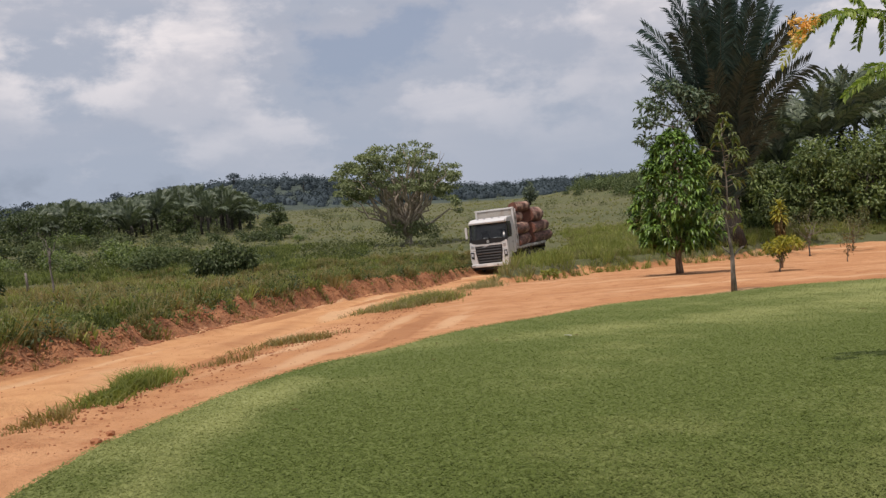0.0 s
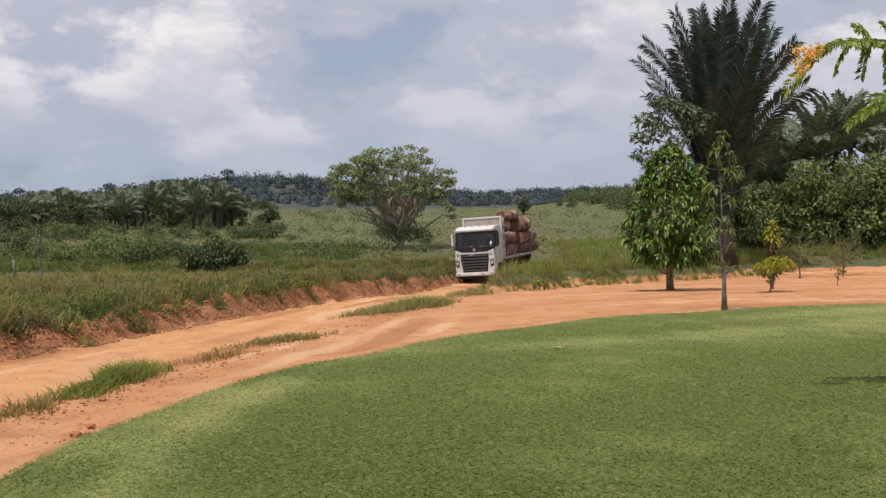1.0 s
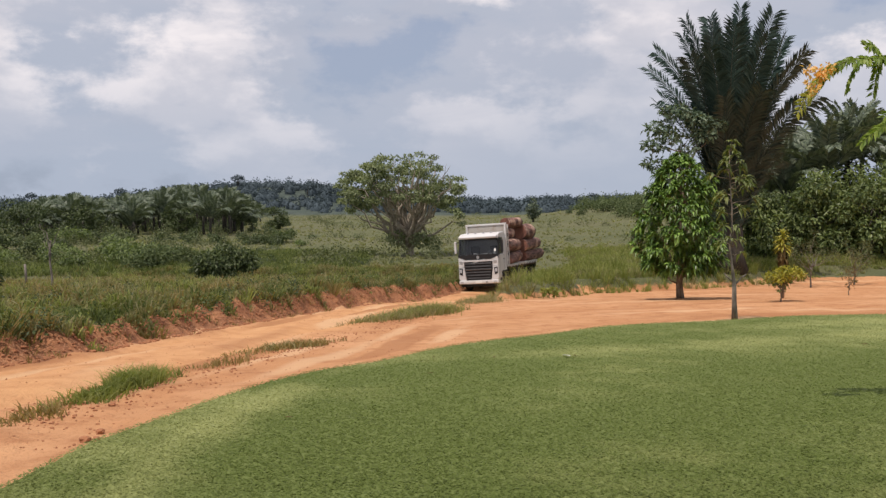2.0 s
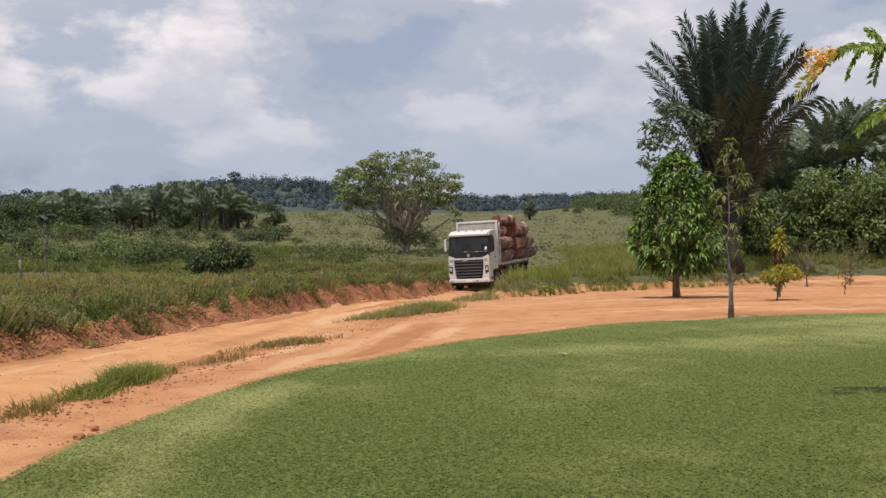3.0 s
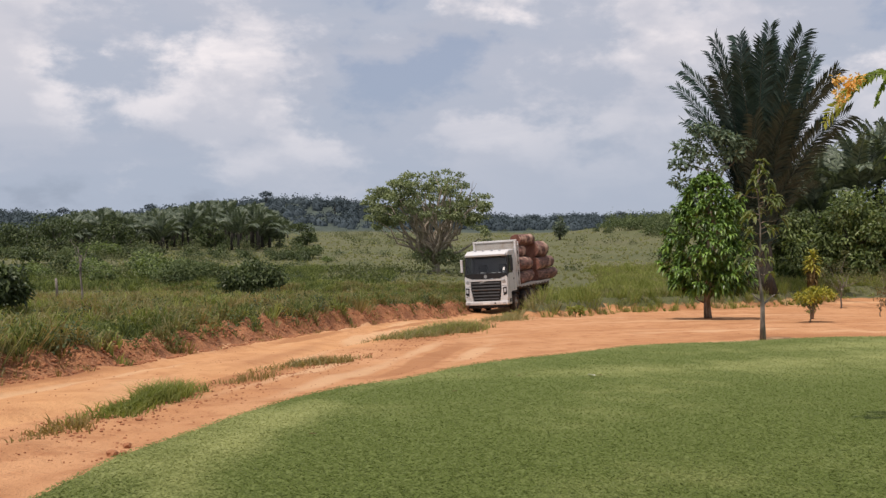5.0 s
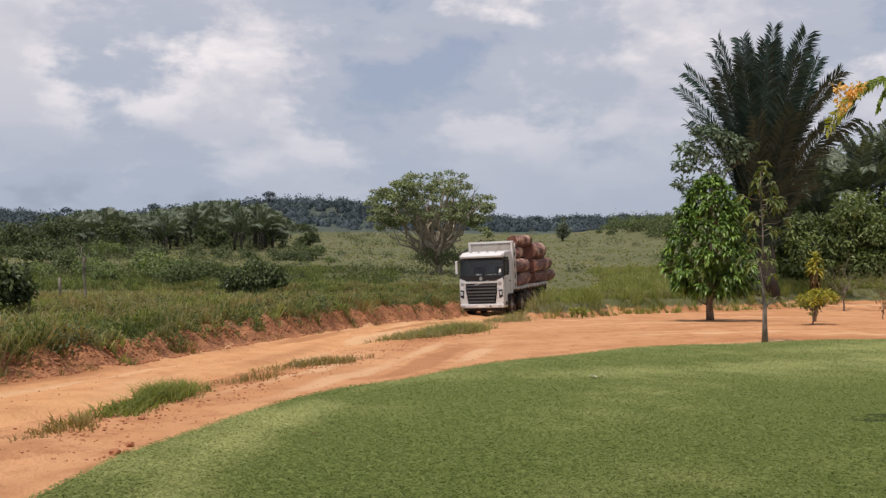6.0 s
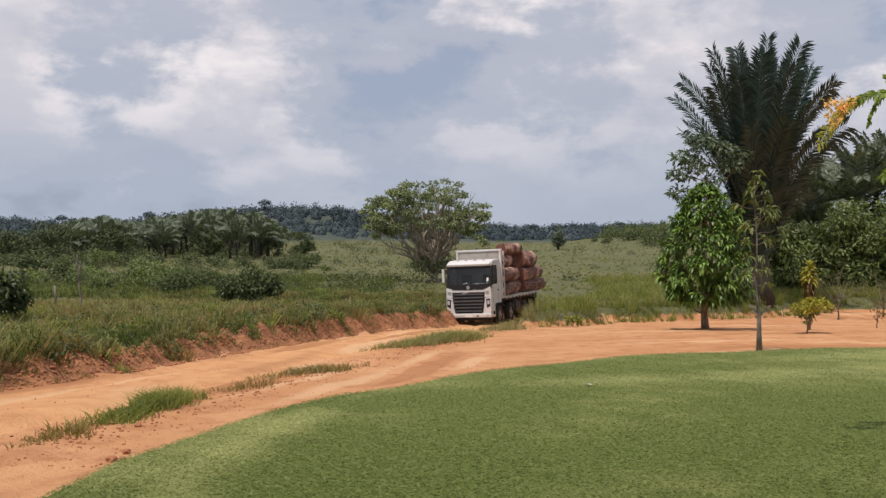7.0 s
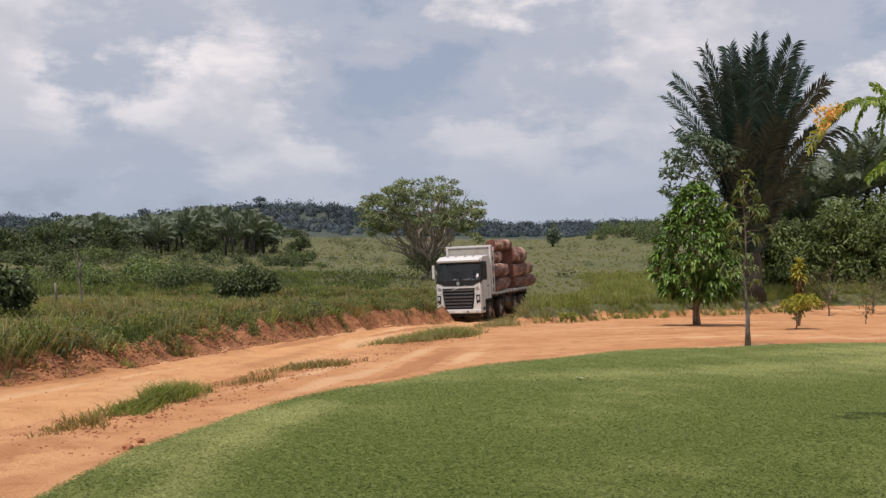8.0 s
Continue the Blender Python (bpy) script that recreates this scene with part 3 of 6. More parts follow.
def build_lawn():
    """The mown lawn: a turf sheet a few centimetres thick with a ragged rim."""
    rim = [(-2.4, -20.0), (-2.9, 0.0), (-3.02, 4.0)]
    fine = np.linspace(0, len(LAWN_X) - 1, 420)
    ex, ey = np.interp(fine, range(len(LAWN_X)), LAWN_X), np.interp(fine, range(len(LAWN_X)), LAWN_Y)
    k = np.ones(15) / 15
    ex, ey = np.convolve(np.pad(ex, 7, "edge"), k, "valid"), np.convolve(np.pad(ey, 7, "edge"), k, "valid")
    r = np.random.default_rng(4)
    wob = np.convolve(r.normal(0, 1, len(ex) + 6), np.ones(7) / 7, "valid") * 0.07
    rim += list(zip(ex + wob * 0.5, ey + wob)) + [(30, -20.0)]
    rim = np.array(rim)
    inward = np.array([9.0, 4.0])
    rings, verts = [0, 0.002, 0.006] + list(np.linspace(0.015, 0.97, 44)), []
    for q, f in enumerate(rings):
        p = rim + (inward - rim) * f
        z = lawn_height(p[:, 0], p[:, 1]) + ((-0.13, -0.04, -0.012)[q] if q < 3 else 0.0)
        verts.append(np.column_stack([p, z]))
    n = len(rim)
    i = np.arange(n)
    faces = [np.stack([q * n + i, q * n + (i + 1) % n, (q + 1) * n + (i + 1) % n, (q + 1) * n + i], 1) for q in range(len(rings) - 1)]
    verts = np.concatenate(verts)
    me = mesh_from("lawn", verts, np.concatenate(faces), "lawn", True)
    me.attributes.new("tone", "FLOAT", "POINT").data.foreach_set("value", lawn_tone(verts[:, 0], verts[:, 1]).astype(np.float32))
    tagged(new("lawn", me), "closely mown green lawn with pale streaks", "lawn", kind="structure")


build_lawn()


def inside_lawn(x, y):
    left = np.interp(y, (-20, 4, 6.88, 8.14, 9.12, 10.36, 11.83, 13.34, 14.39), (-2.5, -3, -3.0, -2.96, -2.75, -2.48, -2.09, -1.53, -0.75))
    return (y < lawn_edge(np.maximum(x, -1.5)) - 0.05) & (x > left + 0.05)


def build_lawn_blades():
    r = np.random.default_rng(12)
    n = 420000
    y = 4.2 + (24.2 - 4.2) * r.uniform(0, 1, n) ** 1.4
    x = r.uniform(-0.62, 0.62, n) * y
    keep = inside_lawn(x, y)
    x, y = x[keep], y[keep]
    z = lawn_height(x, y)
    h, a, b = r.uniform(0.006, 0.017, len(x)), r.uniform(0, 6.283, len(x)), r.uniform(0, 6.283, len(x))
    w = r.uniform(0.006, 0.011, len(x))
    base = np.column_stack([x, y, z])
    side = np.column_stack([np.cos(a) * w, np.sin(a) * w, np.zeros(len(x))])
    tip = base + np.column_stack([np.cos(b) * h * 2.6, np.sin(b) * h * 2.6, h])
    v = np.stack([base - side, base + side, tip], 1).reshape(-1, 3)
    me = mesh_from("lawn_grass", v, np.arange(len(v)).reshape(-1, 3), "blade")
    me.attributes.new("tone", "FLOAT", "POINT").data.foreach_set("value", np.repeat(lawn_tone(x, y), 3).astype(np.float32))
    tagged(new("lawn_grass", me), "short green blades of the mown lawn", "grass", kind="stuff")


build_lawn_blades()


# ---- the log truck ----
TRUCK_ROWS = [  # seconds, place of the cab's front on the road, heading, lean
    (0.0, 4.34, 53.11, -0.15, 23.2, 3.5), (0.5, 4.11, 52.41, -0.15, 22.9, 3.3), (1.0, 3.9, 51.84, -0.14, 22.4, 3.0),
    (1.5, 3.71, 51.37, -0.12, 22.1, 3.2), (3.0, 3.09, 49.57, -0.06, 22.0, 2.9), (3.5, 2.9, 48.99, -0.05, 21.8, 3.3),
    (4.0, 2.7, 48.18, -0.04, 21.6, 3.6), (4.5, 2.51, 47.61, -0.02, 21.4, 3.5), (5.0, 2.33, 47.22, -0.01, 21.4, 3.4),
    (6.5, 1.65, 45.17, 0.02, 21.2, 2.5), (7.0, 1.43, 44.69, 0.04, 21.5, 2.6), (7.5, 1.27, 44.46, 0.08, 21.5, 2.7),
    (8.0, 1.17, 44.38, 0.1, 21.3, 2.8)]


def truck_pose(row):
    return pose(row[1] - 0.1, row[2], row[3], 0, -row[5], -row[4])


def plate(outline, side, y0, y1, bevel=0.0):
    """A solid with that outline (x, z), mirrored for side -1, from y0 to y1."""
    bm = bmesh.new()
    a = [bm.verts.new((x * side, y0, z)) for x, z in outline]
    b = [bm.verts.new((x * side, y1, z)) for x, z in outline]
    bm.faces.new(a), bm.faces.new(b[::-1])
    for i in range(len(a)):
        j = (i + 1) % len(a)
        bm.faces.new((a[i], b[i], b[j], a[j]))
    if bevel:
        bmesh.ops.bevel(bm, geom=list(bm.edges), offset=bevel, segments=2, affect="EDGES", profile=0.6)
    return bm


def truck_wheel(parent, x, y, outer):
    """A wheel that turns on its axle: tyre with tread, rim with nuts."""
    hub = put("wheel", None, parent, "", pose(x, y, 0.5))
    bm = bmesh.new()
    ring, w = 30, 0.28
    rows = ((-w / 2, 0.30), (-w / 2, 0.45), (-w / 2 + 0.04, 0.50), (0.0, 0.51), (w / 2 - 0.04, 0.50), (w / 2, 0.45), (w / 2, 0.30))
    loops = [[bm.verts.new((px, math.cos(2 * math.pi * k / ring) * (pr - (0.018 if k % 2 and 1 < j < 5 else 0)),
                            math.sin(2 * math.pi * k / ring) * (pr - (0.018 if k % 2 and 1 < j < 5 else 0)))) for k in range(ring)]
             for j, (px, pr) in enumerate(rows)]
    for j in range(len(rows)):
        a, b = loops[j], loops[(j + 1) % len(rows)]
        for k in range(ring):
            bm.faces.new((a[k], a[(k + 1) % ring], b[(k + 1) % ring], b[k]))
    part("tyre", bm, "rubber", hub, "dusty black tyre")
    bm = bmesh.new()
    side = 0.5 * w * outer
    bmesh.ops.create_cone(bm, cap_ends=True, segments=24, radius1=0.31, radius2=0.31, depth=w * 0.7, matrix=pose(0, 0, 0, 0, 90, 0))
    bmesh.ops.create_cone(bm, cap_ends=True, segments=16, radius1=0.13, radius2=0.09, depth=0.1, matrix=pose(side * 0.95, 0, 0, 0, 90 * outer, 0))
    for k in range(8):
        a = 2 * math.pi * k / 8
        bmesh.ops.create_cone(bm, cap_ends=True, segments=6, radius1=0.022, radius2=0.02, depth=0.05,
                              matrix=pose(side * 0.78, 0.19 * math.cos(a), 0.19 * math.sin(a), 0, 90, 0))
    part("rim", bm, "steel", hub, "dusty steel rim")
    return hub


def log_mesh(r, length, radius):
    """A barked log lying along y, uneven in section, with cut ends."""
    ring, rows = 22, 9
    bm = bmesh.new()
    ph = [r.uniform(0, 6.3) for _ in range(6)]
    loops = []
    for j in range(rows):
        y = length * (j / (rows - 1) - 0.5)
        bend = 0.03 * math.sin(3 * j / rows + ph[0])
        loop = []
        for k in range(ring):
            a = 2 * math.pi * k / ring
            rr = radius * (1 + 0.05 * math.sin(2 * a + ph[1] + 0.2 * j) + 0.035 * math.sin(5 * a + ph[2] + 0.5 * j) + r.uniform(-0.035, 0.035))
            rr *= 1 + 0.05 * math.sin(1.3 * j + ph[3])
            loop.append(bm.verts.new((bend + rr * math.cos(a), y, rr * math.sin(a) + bend)))
        loops.append(loop)
    for a, b in zip(loops, loops[1:]):
        for k in range(ring):
            bm.faces.new((a[k], a[(k + 1) % ring], b[(k + 1) % ring], b[k]))
    ends = []
    for loop, s in ((loops[0], -1), (loops[-1], 1)):
        inner = [bm.verts.new(Vector(v.co) * 1.0 + Vector((0, s * 0.03, 0))) for v in loop]
        for v, o in zip(inner, loop):
            v.co.x, v.co.z = o.co.x * 0.93, o.co.z * 0.93
        for k in range(ring):
            bm.faces.new((loop[k], loop[(k + 1) % ring], inner[(k + 1) % ring], inner[k]))
        ends.append(bm.faces.new(inner))
    me = bpy.data.meshes.new("log")
    bmesh.ops.recalc_face_normals(bm, faces=bm.faces)
    for f in bm.faces:
        f.smooth, f.material_index = f not in ends, int(f in ends)
    bm.to_mesh(me)
    bm.free()
    me.materials.append(MATERIALS["log"])
    me.materials.append(MATERIALS["logend"])
    return me


def build_truck():
    truck = tagged(new("log_truck"), "white flat-bed lorry with black grille carrying logs on dirt", "truck")
    # cab shell with sloped screen, open behind the glass
    for s in (-1, 1):
        x0, x1 = (1.16, 1.22) if s > 0 else (-1.22, -1.16)
        bm = prism(((0.02, 0.95), (0.0, 1.72), (0.06, 1.84), (1.62, 1.84), (1.62, 0.95)), x0, x1, 0.012)
        part("side_panel", bm, "white", truck)
        bm = prism(((0.05, 1.80), (0.29, 2.68), (0.50, 2.68), (0.30, 1.80)), x0 - 0.004, x1 + 0.004, 0.008)
        part("door_pillar", bm, "black", truck)
        bm = prism(((1.05, 1.84), (1.05, 2.66), (1.62, 2.68), (1.62, 1.84)), x0, x1, 0.008)
        part("rear_quarter", bm, "white", truck)
        bm = prism(((0.20, 1.84), (0.42, 2.66), (1.05, 2.66), (1.05, 1.84)), x0 * 0.985 if s > 0 else x0 * 0.985, x1 * 0.985)
        part("side_window", bm, "glass", truck, "dark tinted side window").visible_shadow = False
        for y in (0.30, 1.12):
            part("door_seam", boxes((x0 - 0.003, x1 + 0.003, y, y + 0.014, 1.05, 1.83)), "black", truck)
        part("step_gap", boxes((s * 1.1 - 0.135, s * 1.1 + 0.135, 0.2, 0.5, 0.52, 0.68), bevel=0.01), "black", truck)
        part("corner_vent", boxes((s * 1.19 - 0.035, s * 1.19 + 0.035, 0.0, 0.10, 1.66, 1.86), bevel=0.01), "black", truck)
        part("door_handle", boxes((x0 - 0.02, x1 + 0.02, 1.0, 1.18, 1.55, 1.60), bevel=0.008), "black", truck)
        # mirror on its arm
        mx = s * 1.42
        mirror = part("wing_mirror", boxes((mx - 0.07, mx + 0.07, 0.12, 0.28, 1.95, 2.55), bevel=0.035), "white" if s < 0 else "black", truck, "tall wing mirror housing")
        part("mirror_arm", boxes((min(s * 1.2, mx), max(s * 1.2, mx), 0.18, 0.22, 2.48, 2.52)), "black", mirror)
        # front wing and lamps
        part("corner_panel", plate(((0.88, 1.28), (0.88, 1.70), (1.16, 1.76), (1.21, 1.70), (1.21, 1.28)), s, -0.035, 0.2, 0.025), "white", truck)
        part("corner_fairing", plate(((0.76, 0.58), (0.90, 1.26), (1.21, 1.28), (1.22, 0.72), (1.16, 0.58)), s, -0.05, 0.25, 0.03), "white", truck, "white flared corner beside the grille")
        head = part("headlight", plate(((0.98, 0.84), (0.95, 1.20), (1.17, 1.23), (1.18, 0.92)), s, -0.072, 0.1, 0.02), "black", truck, "headlight in a dark housing")
        part("lens", plate(((1.02, 0.98), (1.01, 1.15), (1.14, 1.17), (1.14, 1.0)), s, -0.085, -0.06, 0.008), "lamp", head, "pale headlight lens")
        part("running_light", plate(((0.95, 1.205), (0.95, 1.235), (1.17, 1.26), (1.17, 1.235)), s, -0.088, -0.06), "chrome", head)
        part("badge_lamp", plate(((0.96, 1.42), (0.94, 1.56), (1.10, 1.60), (1.14, 1.46)), s, -0.055, 0.0, 0.015), "chrome", truck, "round-edged pale lamp panel")
        part("fog_light", plate(((0.93, 0.46), (0.93, 0.56), (1.10, 0.56), (1.10, 0.46)), s, -0.115, -0.09, 0.01), "lamp", truck)
        # step, wheel arch
        lo, hi = sorted((s * 1.0, s * 1.23))
        part("wheel_arch", prism(((0.55, 0.5), (0.66, 1.0), (1.62, 1.0), (1.95, 0.85), (1.95, 0.78), (1.6, 0.92), (0.75, 0.92), (0.65, 0.5)), lo, hi), "black", truck)
        part("cab_step", boxes((lo, hi, 0.12, 0.58, 0.42, 0.95), bevel=0.03), "white", truck)
    part("front_panel", boxes((-1.16, 1.16, 0.0, 0.06, 0.9, 1.76), bevel=0.01), "white", truck)
    part("roof", prism(((0.22, 2.64), (0.26, 2.78), (0.50, 2.90), (1.4, 2.94), (1.62, 2.88), (1.62, 2.66)), -1.2, 1.2, 0.05), "white", truck, smooth=False)
    visor = part("sun_visor", prism(((0.02, 2.66), (0.0, 2.74), (0.34, 2.86), (0.34, 2.80)), -1.16, 1.16, 0.01), "white", truck, "white sun visor over the windscreen")
    for x in (-0.7, -0.25, 0.25, 0.7):
        part("marker_light", boxes((x - 0.06, x + 0.06, 0.46, 0.54, 2.90, 2.95), bevel=0.01), "lamp", truck)
    part("cab_back", boxes((-1.16, 1.16, 1.56, 1.62, 0.95, 2.7)), "white", truck)
    part("cab_floor", boxes((-1.16, 1.16, 0.1, 1.56, 0.95, 1.02)), "cabin", truck)
    part("dashboard", prism(((0.1, 1.5), (0.12, 1.82), (0.5, 1.86), (0.6, 1.5)), -1.14, 1.14, 0.02), "cabin", truck)
    part("dashboard_paper", boxes((-0.35, -0.1, 0.2, 0.4, 1.865, 1.93), (0.25, 0.75, 0.2, 0.42, 1.865, 1.90), (0.9, 1.05, 0.2, 0.34, 1.865, 2.06), bevel=0.01), "paper", truck, "pale papers on the dashboard")
    for x in (-0.6, 0.6):
        part("cab_seat", boxes((x - 0.27, x + 0.27, 0.85, 1.4, 1.35, 1.5), (x - 0.26, x + 0.26, 1.32, 1.46, 1.5, 2.25), bevel=0.03), "cabin", truck)
    part("windscreen", prism(((0.055, 1.85), (0.295, 2.665), (0.307, 2.66), (0.067, 1.845)), -1.15, 1.15), "glass", truck, "wide dark reflecting windscreen").visible_shadow = False
    lower = [(-1.17, 1.87), (1.17, 1.87), (1.17, 1.76), (1.02, 1.67), (0.7, 1.63), (0.0, 1.615), (-0.7, 1.63), (-1.02, 1.67), (-1.17, 1.76)]
    part("lower_screen_panel", plate(lower, 1, -0.035, 0.05, 0.006), "black", truck, "black curved band below the windscreen")
    part("screen_sticker", prism(((0.090, 1.99), (0.131, 2.13), (0.135, 2.13), (0.094, 1.99)), 0.97, 1.07), "paper", truck, "pale sticker in the windscreen corner")
    for x in (-0.75, 0.0, 0.7):
        bm = boxes((-0.012, 0.012, -0.012, 0.012, 0.0, 0.72))
        part("wiper", bm, "black", truck, "", Matrix.Translation((x, -0.01, 1.83)) @ pose(0, 0, 0, -16, 62, 0))
    # grille
    grille = part("grille", plate(((-0.72, 0.62), (-0.86, 1.15), (-0.86, 1.52), (0.86, 1.52), (0.86, 1.15), (0.72, 0.62)), 1, -0.05, 0.01, 0.02), "black", truck, "large black slatted radiator grille")
    for k in range(6):
        z = 0.68 + k * 0.145
        w = 0.70 + 0.11 * min(1, k / 3)
        part("slat", prism(((-0.085, z), (-0.055, z + 0.06), (-0.03, z + 0.055), (-0.05, z - 0.01)), -w, w), "slat", grille)
    part("grille_crossbar", boxes((-0.8, 0.8, -0.09, -0.05, 1.10, 1.125)), "chassis", grille, "thin dusty crossbar")
    part("grille_frame", boxes((-0.9, 0.9, -0.065, 0.0, 1.52, 1.585), bevel=0.012), "white", truck)
    bm = boxes((-0.03, 0.03, -0.03, 0.0, -0.36, 0.36), bevel=0.008)
    part("diagonal_bar", bm, "chrome", truck, "diagonal bright metal bar across the nose", Matrix.Translation((0, -0.03, 1.73)) @ pose(0, 0, 0, 0, 74, 0))
    bm = bmesh.new()
    bmesh.ops.create_cone(bm, cap_ends=True, segments=20, radius1=0.085, radius2=0.085, depth=0.03, matrix=pose(0, -0.045, 1.73, 90, 0, 0))
    part("round_emblem", bm, "chrome", truck, "plain round metal emblem")
    bumper = part("bumper", boxes((-1.22, 1.22, -0.1, 0.45, 0.42, 0.60), bevel=0.05), "white", truck, "white front bumper")
    part("lower_skirt", boxes((-1.1, 1.1, -0.02, 0.4, 0.28, 0.42), bevel=0.03), "black", truck)
    part("number_plate", boxes((-0.2, 0.2, -0.115, -0.1, 0.45, 0.57)), "paper", bumper, "plain pale plate")
    part("tow_eye", boxes((0.45, 0.53, -0.115, -0.09, 0.47, 0.53)), "black", bumper)
    # headboard
    board = part("headboard", boxes((-1.22, 1.22, 1.72, 1.78, 1.28, 3.28)), "greyboard", truck, "white slatted headboard behind the cab")
    part("top_rail", boxes((-1.28, 1.28, 1.67, 1.83, 3.28, 3.37), bevel=0.015), "white", board)
    for x in (-1.2, 1.2):
        part("post", boxes((x - 0.055, x + 0.055, 1.67, 1.83, 1.2, 3.28), bevel=0.012), "white", board)
    for k in range(8):
        z = 1.4 + k * 0.22
        part("slat", boxes((-1.14, 1.14, 1.69, 1.72, z, z + 0.13), bevel=0.006), "greyboard", board)
    for k in range(7):
        z = 1.42 + k * 0.25
        slat = part("side_slat", boxes((1.20, 1.25, 1.83, 2.10, z, z + 0.19), bevel=0.008), "board", board)
        if k in (1, 3, 5):
            part("side_marking", boxes((1.25, 1.254, 1.88, 2.04, z + 0.02, z + 0.17)), "black", slat, "dark painted marking")
    part("side_post", boxes((1.19, 1.26, 2.10, 2.18, 1.2, 3.28), bevel=0.01), "white", board)
    # flat bed and chassis
    bed = part("flat_bed", boxes((-1.25, 1.25, 1.66, 8.3, 1.14, 1.24), bevel=0.012), "board", truck, "dusty pale flat bed")
    for k in range(13):
        y = 1.9 + k * 0.5
        part("cross_bearer", boxes((-1.22, 1.22, y, y + 0.08, 1.02, 1.14)), "chassis", bed)
    for k in range(10):
        y = 2.3 + k * 0.62
        part("rope_hook", boxes((1.24, 1.285, y, y + 0.22, 1.10, 1.21), bevel=0.015), "board", bed)
    for x in (-0.42, 0.42):
        part("chassis_rail", boxes((x - 0.05, x + 0.05, 0.5, 8.2, 0.74, 1.02)), "chassis", truck)
    for s in (-1, 1):
        for y in (3.9, 7.75):
            part("mud_flap", boxes((s * 0.95 - 0.28, s * 0.95 + 0.28, y, y + 0.02, 0.25, 0.98)), "black", truck)
    bm = bmesh.new()
    bmesh.ops.create_cone(bm, cap_ends=True, segments=20, radius1=0.3, radius2=0.3, depth=1.0, matrix=pose(0.88, 4.5, 0.68, 90, 0, 0))
    part("fuel_tank", bm, "chassis", truck)
    part("air_tank", boxes((-1.15, -0.6, 4.0, 5.0, 0.45, 0.95), bevel=0.04), "chassis", truck)
    # box, flap, guards and tray added as dark fill for shade under the bed
    part("tool_box", boxes((0.66, 1.18, 3.75, 4.0, 0.5, 1.0), bevel=0.02), "chassis", truck, "dusty dark box added for the shade under the bed")
    part("spray_flap", boxes((0.72, 1.2, 5.05, 5.1, 0.3, 1.0), bevel=0.01), "chassis", truck)
    for s in (-1, 1):
        part("mudguard", boxes((s * 0.96 - 0.26, s * 0.96 + 0.26, 5.15, 7.7, 1.06, 1.10), bevel=0.01), "chassis", truck)
    part("under_tray", boxes((-0.7, 0.7, 2.2, 8.0, 0.5, 0.74)), "chassis", truck)
    part("tail_bar", boxes((-1.2, 1.2, 8.1, 8.2, 0.85, 1.1)), "chassis", truck)
    part("exhaust_stack", boxes((-0.95, -0.8, 1.63, 1.67, 0.9, 2.4)), "chassis", truck)
    wheels = []
    for y in (1.32, 3.15, 5.75, 7.05):
        part("axle", boxes((-0.95, 0.95, y - 0.06, y + 0.06, 0.44, 0.56)), "chassis", truck)
        for s in (-1, 1):
            wheels.append((truck_wheel(truck, s * 1.04, y, s), s * 1.04, y))
            if y > 5:
                wheels.append((truck_wheel(truck, s * 0.76, y, s), s * 0.76, y))
    done = set()
    for ob in truck.children_recursive:  # a slightly taller build than the drawing
        if ob.data and ob.data.name not in done and ob.parent.name.split(".")[0] != "wheel":
            done.add(ob.data.name)
            for v in ob.data.vertices:
                v.co.x, v.co.z = v.co.x * 0.96, v.co.z * 1.13
    # the load: two bays of logs, row on row
    r = random.Random(8)
    logs = []
    for y0, rows in ((2.2, ((1.40, 0.32, (-0.88, -0.25, 0.33, 0.92), 2.9), (2.03, 0.41, (-0.82, 0.0, 0.84), 2.6), (2.80, 0.37, (-0.45, 0.55), 2.5))),
                     (3.5, ((3.46, 0.34, (0.66,), 2.4),)),
                     (5.75, ((1.40, 0.34, (-0.88, -0.25, 0.33, 0.98), 4.1), (2.06, 0.37, (-0.82, 0.0, 0.98), 3.5), (2.74, 0.46, (-0.3, 0.90), 2.3)))):
        for z, radius, xs, length in rows:
            for x in xs:
                rad = radius * r.uniform(0.93, 1.04)
                ln = length * r.uniform(0.9, 1.04)
                log = new("log", log_mesh(r, ln, rad))
                tagged(log, "reddish-brown sawn log with peeling bark on a truck bed", "log", "logs on the truck")
                logs.append((log, pose(x + r.uniform(-0.03, 0.03), y0 + ln / 2 + r.uniform(-0.05, 0.2), z + rad, r.uniform(-1.5, 1.5), r.uniform(0, 360), r.uniform(-2.5, 2.5))))
    return truck, wheels, logs


log_truck, truck_wheels, truck_logs = build_truck()


# ---- grasses ----
def stuff(name, me, label, category="grass"):
    return tagged(new(name, me), label, category, kind="stuff")


